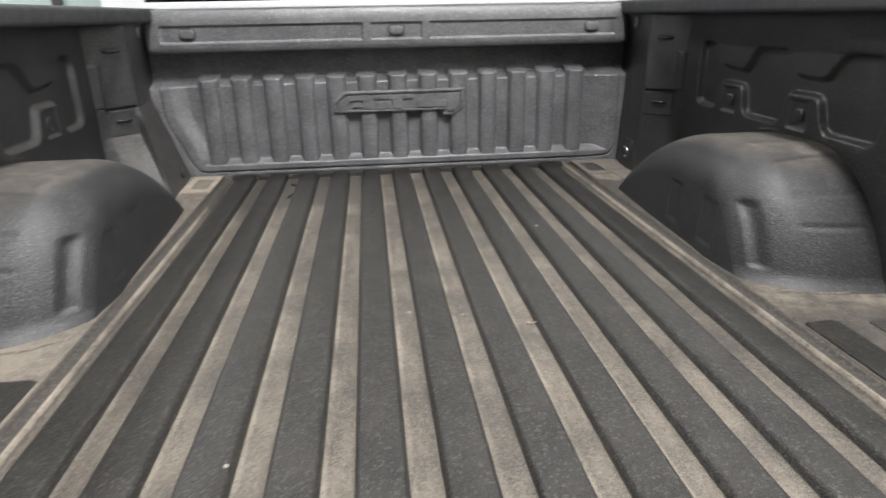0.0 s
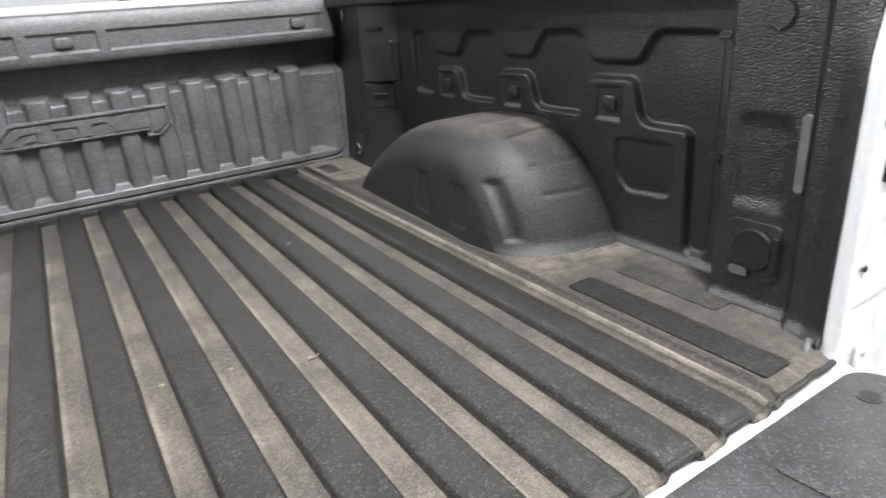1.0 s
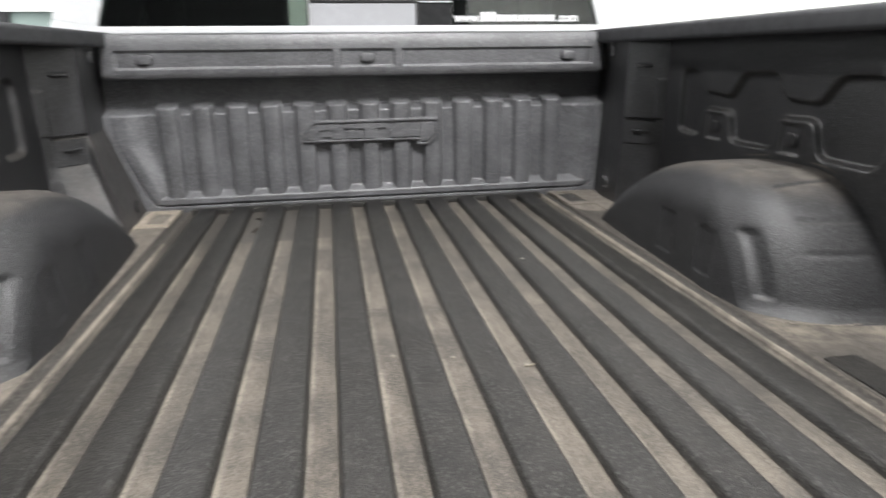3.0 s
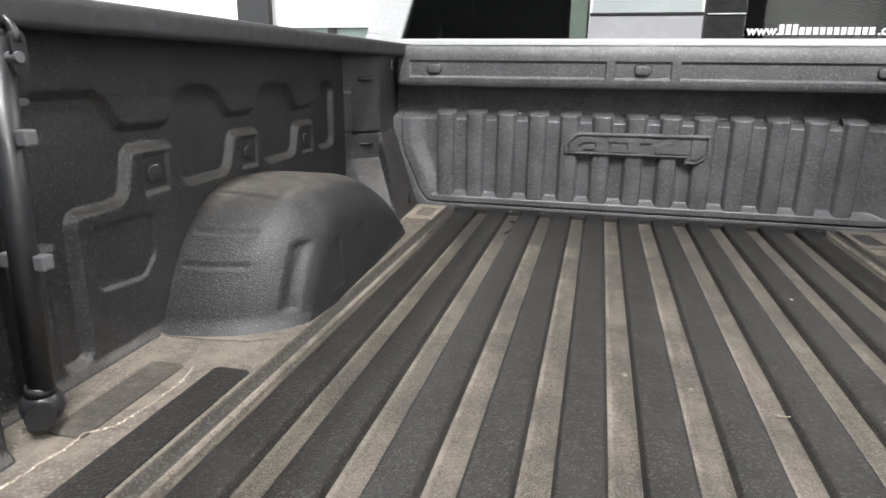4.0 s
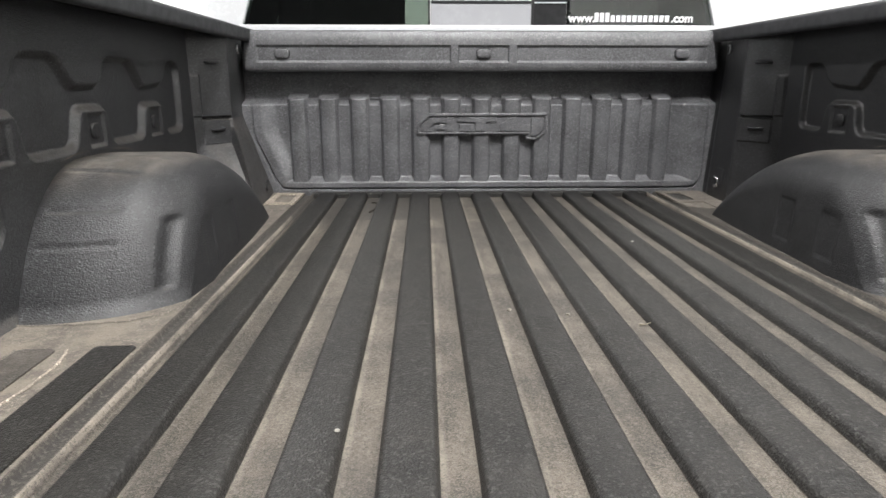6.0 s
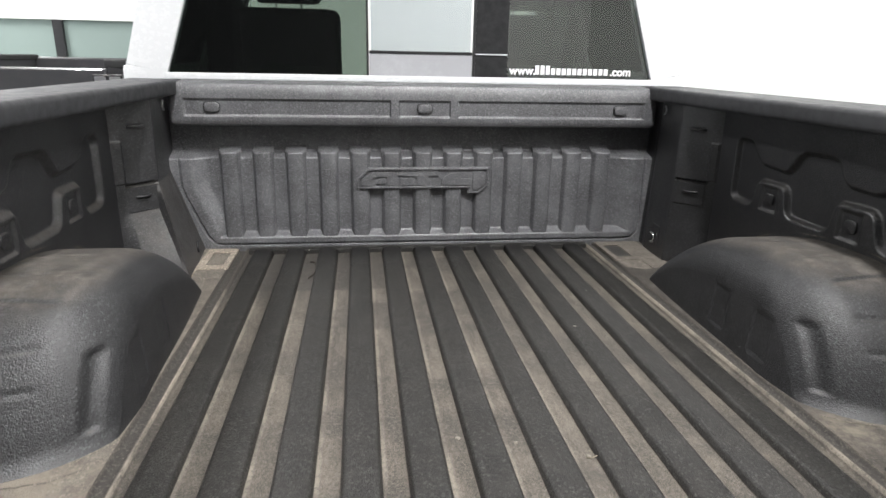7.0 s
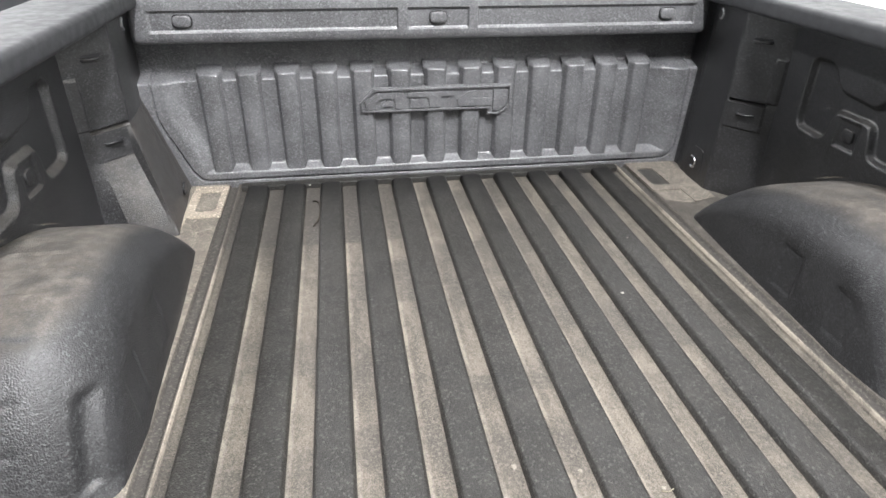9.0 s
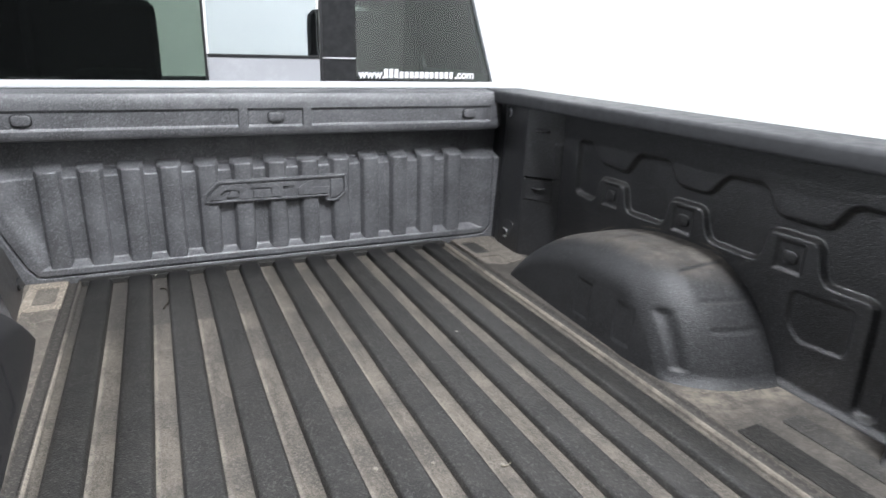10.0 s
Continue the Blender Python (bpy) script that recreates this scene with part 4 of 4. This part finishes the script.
    red_edge = lambda z: float(np.interp(z, (-0.065, -0.036, 0.028, 0.105, 0.20, 0.28, 0.366, 0.404, 0.424), (0.980, 0.988, 1.009, 1.026, 1.027, 1.018, 1.000, 0.991, 0.985)))
    lens_wide = lambda z: float(np.interp(z, (-0.065, -0.04, 0.036, 0.133, 0.24, 0.356, 0.40, 0.424), (0.022, 0.030, 0.038, 0.054, 0.060, 0.050, 0.042, 0.030)))
    lamp_zs = np.linspace(-0.062, 0.424, 26)
    outline = [(black_edge(z), z) for z in lamp_zs] + [(red_edge(z), z) for z in lamp_zs[::-1]]
    lamp = part("tail_lamp", prism(outline, lambda a, b, h: (s * a, -0.002 - h - 0.012 * (a - 0.97) / 0.08, b), 0.018, 0.005), SMOKE, truck, "tall tail lamp with black housing and red lens")
    for name, za, zb, mat, text in (("red_lens", -0.062, 0.352, RED, "bright red lens"), ("clear_lens", 0.354, 0.420, PINK, "pale pink upper lens")):
        g = np.zeros((9, 20, 3))
        for i in range(9):
            t = radians(90 * i / 8)
            for j, z in enumerate(np.linspace(za, zb, 20)):
                g[i, j] = (s * (red_edge(z) - 0.006 + (lens_wide(z) + 0.004) * math.sin(t)), -0.034 - 0.008 * math.sin(2 * t) + 0.070 * (1 - math.cos(t)), z)
        sheet(name, g, mat, lamp, text, flip=(s < 0), thick=0.004)
    # Tailgate cable.
    anchor = Vector((s * 0.843, jy - 0.002, 0.257))
    cable = part("tailgate_cable", tube([anchor + Vector((s * 0.0, -0.006, 0.004)), anchor + Vector((s * 0.004, -0.03, -0.03)), anchor + Vector((s * 0.006, -0.09, -0.095)),
                                         anchor + Vector((s * 0.004, -0.20, -0.185)), anchor + Vector((s * -0.005, -0.34, -0.260))], 0.0032, 10), BLACK, truck, "black steel tailgate cable with bracket", smooth=True)
    part("cable_bracket", prism(rounded(0, 0, 0.016, 0.017, 0.004), lambda a, b, h: (anchor.x + s * a, anchor.y - h, anchor.z + b), 0.006, 0.001), BLACK, cable)
    part("cable_stud", rod(anchor, anchor + Vector((0, -0.016, 0)), 0.009, 16), STEEL, cable)
    part("cable_sleeve", rod(anchor + Vector((s * 0.002, -0.016, -0.012)), anchor + Vector((s * 0.006, -0.075, -0.080)), 0.0072, 14, 0.005), BLACK, cable)

# ---- rear sill and tailgate
part("rear_sill", block(-0.80, 0.80, -0.024, 0.012, -0.20, -0.026, 0.010, 4), WHITE, truck, "white painted sill under the bed floor edge")


def build_tailgate():
    gate = new("tailgate")
    gate.parent = truck
    gate.location = (0, -0.014, -0.028)
    gate.rotation_euler = (radians(-4), 0, 0)
    tagged(gate, "lowered tailgate with a grained black plastic inner panel")
    outline = [(x, y) for x, y in rounded(0, -0.285, 0.806, 0.283, 0.045, 8)]
    part("inner_panel", prism(outline, lambda a, b, h: (a, b, -0.03 + h), 0.03, 0.006, 3), GATE, gate)
    part("outer_skin", block(-0.77, 0.77, -0.568, -0.006, -0.085, -0.032, 0.012), WHITE, gate, "white painted outer skin")
    for k in range(-6, 7):
        part("panel_rib", prism(rounded(0.0915 * k, -0.30, 0.0375, 0.245, 0.008), lambda a, b, h: (a, b, -0.001 + h), 0.0035, 0.0022, 3), GATE, gate)
    for s in (-1, 1):
        part("cup_rim", prism(rounded(s * 0.737, -0.176, 0.062, 0.062, 0.0615, 12), lambda a, b, h: (a, b, -0.001 + h), 0.003, 0.001), GATE, gate)
        part("cup_mat", prism(rounded(s * 0.737, -0.176, 0.056, 0.056, 0.0555, 12), lambda a, b, h: (a, b, 0.0005 + h), 0.003, 0.001), BROWN_MAT, gate, "round brown rubber insert")
        part("drain_rim", rod((s * 0.737, -0.055, -0.004), (s * 0.737, -0.055, 0.0018), 0.0165, 28), GATE, gate)
        part("drain_hole", rod((s * 0.737, -0.055, -0.004), (s * 0.737, -0.055, 0.0026), 0.0125, 28), BLACK, gate)
    return gate


build_tailgate()


# ---- cab
def build_cab():
    cab = new("cab")
    cab.parent = truck
    tagged(cab, "white cab with a dark sliding rear window")
    y0 = 1.850
    outer = [(-1.0, -0.40), (1.0, -0.40), (1.0, 0.45), (0.965, 0.60), (0.80, 1.16), (0.70, 1.22), (-0.70, 1.22), (-0.80, 1.16), (-0.965, 0.60), (-1.0, 0.45)]
    hole = [(-0.838, 0.574), (0.838, 0.574), (0.665, 1.10), (-0.665, 1.10)]
    frame_of = lambda a, b, h: (a, y0 + 0.05 - h, b)
    quads = [([outer[0], outer[1], outer[2], outer[3], hole[1], hole[0], outer[8], outer[9]], "back_panel"),
             ([outer[3], outer[4], hole[2], hole[1]], "rear_pillar"), ([hole[0], hole[3], outer[7], outer[8]], "rear_pillar"),
             ([outer[4], outer[5], outer[6], outer[7], hole[3], hole[2]], "roof_edge")]
    for pts, name in quads:
        part(name, prism(pts, frame_of, 0.056, 0.004), WHITE, cab)
    # Body behind: floor, roof, doors, with an open windscreen and side windows.
    part("cab_roof", block(-0.74, 0.74, 1.90, 3.35, 1.17, 1.22, 0.02), WHITE, cab)
    for s in (-1, 1):
        part("door", block(*sorted((s * 0.90, s * 1.0)), 1.90, 3.6, -0.40, 0.60, 0.02), WHITE, cab)
        for ya in (1.90, 2.75, 3.45):
            part("door_pillar", prism([(s * 0.93, 0.60), (s * 0.97, 0.60), (s * 0.76, 1.18), (s * 0.72, 1.18)], lambda a, b, h: (a, ya + h, b), 0.10), WHITE, cab)
    # Unseen door panes, made near black to keep the cabin dark.
    for s in (-1, 1):
        part("door_window", prism([(s * 0.945, 0.60), (s * 0.955, 0.60), (s * 0.745, 1.18), (s * 0.735, 1.18)], lambda a, b, h: (a, 2.0 + h, b), 1.45), GLASS_TINT, cab, "near-black door pane, added to keep the cabin dark")
    part("dashboard", block(-0.88, 0.88, 3.35, 3.60, -0.2, 0.50, 0.05), INTERIOR, cab)
    part("cab_floor", block(-0.90, 0.90, 1.90, 3.6, -0.40, -0.34), INTERIOR, cab)
    part("headliner", block(-0.70, 0.70, 1.90, 3.3, 1.13, 1.165), INTERIOR, cab)
    # The panes lean slightly with the opening.
    lean = lambda a, b, h: (a, y0 + 0.012 - h + 0.02 * (b - 0.575), b)
    edge = lambda z: 0.836 - (z - 0.574) * 0.173 / 0.526
    for s in (-1, 1):
        inner = 0.186 if s < 0 else 0.305
        w = part("rear_window", prism([(s * inner, 0.576), (s * edge(0.576), 0.576), (s * edge(1.098), 1.098), (s * inner, 1.098)], lean, 0.006), GLASS_DARK, cab, "dark privacy glass rear side pane")
        part("gasket", block(*sorted((s * 0.180, s * 0.187)), y0 - 0.002, y0 + 0.02, 0.576, 1.098, 0.001), BLACK, w)
    guide = part("guide_cover", prism([(0.188, 0.576), (0.304, 0.576), (0.304, 1.098), (0.188, 1.098)], lean, 0.007), INTERIOR, cab, "black strip beside the sliding pane")
    # Painted glint: a white bar for the edge light on the strip.
    part("guide_glint", block(0.190, 0.302, y0 + 0.002, y0 + 0.008, 0.652, 0.656, 0.0008), WHITE, guide)
    slider = part("slider_panel", prism([(-0.178, 0.576), (0.178, 0.576), (0.178, 0.650), (-0.178, 0.650)], lean, 0.010, 0.002), SLIDER_GREY, cab, "grey lower panel of the sliding window")
    part("slider_glass", prism([(-0.172, 0.660), (0.172, 0.660), (0.172, 1.098), (-0.172, 1.098)], lean, 0.005), GLASS_CLEAR, cab, "clear sliding rear window pane")
    part("slider_seal", block(-0.178, 0.178, y0 + 0.001, y0 + 0.016, 0.650, 0.660, 0.001), BLACK, slider)
    part("window_sill", block(-0.845, 0.845, y0 - 0.012, y0 + 0.004, 0.556, 0.5745, 0.003), WHITE, cab, "white body edge under the rear window")
    # Unseen black blocks, added to hide bright gaps beside the seats.
    for s in (-1, 1):
        part("inner_pillar", block(*sorted((s * 0.78, s * 0.90)), 2.68, 3.06, 0.40, 1.14, 0.03), INTERIOR, cab)
    # Rear seat with headrests.
    part("rear_seat", block(-0.70, 0.70, 2.05, 2.20, -0.3, 0.52, 0.05), INTERIOR, cab)
    for hx in (-0.46, 0.0, 0.46):
        part("headrest", block(hx - 0.12, hx + 0.12, 2.08, 2.18, 0.50, 0.60 if hx else 0.56, 0.04, 3), INTERIOR, cab)
    for hx in (-0.55, 0.64):
        part("front_seat", block(hx - 0.25, hx + 0.25, 2.90, 3.04, -0.3, 0.86, 0.06, 3), INTERIOR, cab)
        part("headrest", block(hx - 0.16, hx + 0.16, 2.92, 3.02, 0.88, 1.08, 0.04, 3), INTERIOR, cab)
        for post_x in (hx - 0.06, hx + 0.06):
            part("headrest_post", rod((post_x, 2.97, 0.84), (post_x, 2.97, 0.90), 0.006, 10), STEEL, cab)
    return cab


cab = build_cab()


def lettering(body, x, z, size, parent):
    curve = bpy.data.curves.new("lettering", "FONT")
    curve.body, curve.size, curve.extrude, curve.offset = body, size, 0.0006, 0.0012
    temp = new("temp", curve)
    bpy.context.view_layer.update()
    mesh = bpy.data.meshes.new_from_object(temp.evaluated_get(bpy.context.evaluated_depsgraph_get()))
    width = max(v.co.x for v in mesh.vertices) - min(v.co.x for v in mesh.vertices)
    bpy.data.objects.remove(temp)
    ob = link_mesh("lettering", mesh, DECAL, parent, "white vinyl letters on the rear glass", smooth=False)
    ob.matrix_basis = pose(x, 1.8535, z, 90, 0, 0)
    return width


lettering("www.", 0.312, 0.590, 0.040, cab)
lettering(".com", 0.682, 0.590, 0.040, cab)
for k in range(14):
    bx = 0.405 + k * 0.0195
    tall = 0.031 if k < 3 else 0.022
    part("decal_bar", block(bx, bx + 0.0145, 1.8515, 1.8535, 0.590, 0.590 + tall, 0.0004), DECAL, cab, "plain white vinyl bar")

# running gear, so that the truck stands on the floor
for s in (-1, 1):
    for wy in (0.85, 4.4):
        wheel = part("wheel", rod((s * 0.70, wy, GROUND + 0.41), (s * 0.97, wy, GROUND + 0.41), 0.41, 40), RUBBER, truck, "black tyre on a dark rim")
        part("rim", rod((s * 0.90, wy, GROUND + 0.41), (s * 0.975, wy, GROUND + 0.41), 0.25, 32), STEEL, wheel)
part("bonnet", block(-0.95, 0.95, 3.62, 5.2, -0.35, 0.42, 0.08, 3), WHITE, truck, "white bonnet and front wings")
part("chassis", block(-0.55, 0.55, -0.1, 5.0, -0.50, -0.30, 0.02), BLACK, truck)

# ---------------------------------------------------------------- loose things in the bed
pole = thing("cargo_pole", "satin black round pole with ball foot, clipped to the bed", "pole", (-0.822, 0.192, 0.0))
part("shaft", rod((0.003, 0, 0.05), (0.024, 0.004, 0.505), 0.0165, 32), TUBE, pole, smooth=True)
bm = bmesh.new()
bmesh.ops.create_uvsphere(bm, u_segments=28, v_segments=18, radius=0.027, matrix=pose(0, 0, 0.033))
part("ball_foot", bm, TUBE, pole, "glossy black ball end", smooth=True)
part("collar", rod((0.001, 0, 0.052), (0.002, 0, 0.066), 0.0195, 28, 0.0175), TUBE, pole, smooth=True)
part("foot_disc", rod((0.012, -0.014, 0.031), (0.022, -0.026, 0.031), 0.0175, 24), BLACK, pole)
for s in (-1, 1):
    part("fork_arm", prism(rounded(0.010, 0.485, 0.010, 0.026, 0.009), lambda a, b, h: (0.024 + s * (0.0225 + h), a, b), 0.005, 0.0015), TUBE, pole)
    part("fork_pin", rod((0.024 + s * 0.015, 0.006, 0.481), (0.024 + s * 0.031, 0.006, 0.481), 0.0065, 16), WORN, pole)
part("fork_bridge", tube([(0.024 + 0.0255 * math.cos(a), 0.010, 0.497 + 0.031 * math.sin(a)) for a in [math.pi * k / 12 for k in range(13)]], 0.0055, 10), TUBE, pole, smooth=True)
part("end_cap", rod((0.024, 0.004, 0.505), (0.0245, 0.004, 0.513), 0.0125, 24, 0.009), WORN, pole, smooth=True)
for cx, cz in ((0.019, 0.390), (0.012, 0.236)):
    for s in (-1, 1):
        part("strap_clip", block(cx + s * 0.026 - 0.008, cx + s * 0.026 + 0.008, -0.004, 0.014, cz - 0.010, cz + 0.010, 0.003), WORN, pole, "worn grey clip")
    part("clip_band", block(cx - 0.024, cx + 0.024, 0.012, 0.020, cz - 0.007, cz + 0.007, 0.002), BLACK, pole)

twig = thing("twig", "thin curved dark dry stem on the ribbed bed floor", "twig", (-0.372, 1.54, VALLEY))
part("stem", tube([(-0.013, 0.078, 0.002), (-0.002, 0.074, 0.004), (0.006, 0.05, 0.006), (0.010, 0.02, 0.006), (0.008, -0.02, 0.005), (0.003, -0.05, 0.004), (-0.008, -0.082, 0.002)], 0.0026, 7), TWIG, twig, smooth=True)


def chip(x, y, z, r, mat, label="small pale chip of grit on the bed floor"):
    bm = bmesh.new()
    bmesh.ops.create_icosphere(bm, subdivisions=2, radius=r)
    for v in bm.verts:
        v.co *= 0.75 + 0.5 * random.random()
        v.co.z *= 0.5
    ob = part("grit_chip", bm, mat, None, label)
    ob.location = (x, y, z + 0.35 * r)
    tagged(ob, label, "grit", "grit on the bed floor")


for cx, cy, cr in ((0.312, 1.007, 0.0036), (-0.305, 0.161, 0.0032), (-0.395, 1.70, 0.0034), (0.43, 1.25, 0.0022)):
    chip(cx, cy, 0.0, cr, CHIP)
for cx, cy, cr in ((-0.05, 0.584, 0.005), (0.052, 0.56, 0.004), (0.168, 0.51, 0.004)):
    chip(cx, cy, VALLEY, cr, GRIT)
stalk = thing("straw", "short pale curled straw on the bed floor", "straw", (0.172, 0.50, VALLEY + 0.002))
part("stem", tube([(-0.010, 0.004, 0.001), (0.0, 0.0, 0.003), (0.010, 0.004, 0.004), (0.014, 0.014, 0.003), (0.010, 0.022, 0.001)], 0.0010, 6), STRAW, stalk, smooth=True)

# ---------------------------------------------------------------- the neighbouring vehicle
# Stands in for a parked pickup; only its bed is built, on trailer gear.
other = thing("neighbour_pickup_bed", "dark grey neighbouring pickup bed with black rail caps, built without its cab", "trailer", (-2.42, 3.3, 0.05))
for s in (-1, 1):
    skin = [(0.93, -0.52), (0.965, -0.40), (0.975, -0.10), (0.965, 0.20), (0.955, 0.44), (0.935, 0.50), (0.86, 0.505), (0.85, 0.30), (0.85, -0.10)]
    part("bed_side", prism([(s * x, z) for x, z in skin], lambda a, b, h: (a, 0.02 + h, b), 3.00), GREY_PAINT, other)
    part("bed_rail", block(*sorted((s * 0.835, s * 0.955)), 0.03, 3.00, 0.500, 0.548, 0.014, 3), RUBBER, other, "black plastic rail cap")
    part("rear_bezel", block(*sorted((s * 0.79, s * 0.945)), -0.030, 0.05, 0.405, 0.470, 0.006, 3), BLACK, other, "dark bezel with two bright plates")
    for u in (0.805, 0.880):
        part("bright_plate", block(*sorted((s * u, s * (u + 0.055))), -0.036, -0.026, 0.415, 0.460, 0.003), STEEL, other)
    wheel = part("wheel", rod((s * 0.70, 1.5, GROUND + 0.31), (s * 0.95, 1.5, GROUND + 0.31), 0.36, 36), RUBBER, other)
    part("rim", rod((s * 0.90, 1.5, GROUND + 0.31), (s * 0.956, 1.5, GROUND + 0.31), 0.21, 28), STEEL, wheel)
    part("badge_plate", block(*sorted((s * 0.962, s * 0.972)), 2.50, 2.85, 0.30, 0.40, 0.003), STEEL, other)
part("bed_floor", block(-0.85, 0.85, 0.02, 3.02, -0.14, -0.08, 0.01), LINER_LIT, other)
part("bed_front", block(-0.90, 0.90, 2.96, 3.04, -0.40, 0.53, 0.03, 3), GREY_PAINT, other)
part("tailgate", block(-0.86, 0.86, -0.02, 0.05, -0.30, 0.50, 0.02, 3), GREY_PAINT, other, "closed dark grey tailgate")
part("bumper", block(-0.93, 0.93, -0.14, 0.0, -0.52, -0.36, 0.04, 3), STEEL, other)
part("underbody", block(-0.80, 0.80, 0.1, 2.95, -0.56, -0.40, 0.02), BLACK, other)
part("prop_stand", rod((0.0, 0.2, GROUND - 0.05), (0.0, 0.2, -0.50), 0.035, 16), STEEL, other)
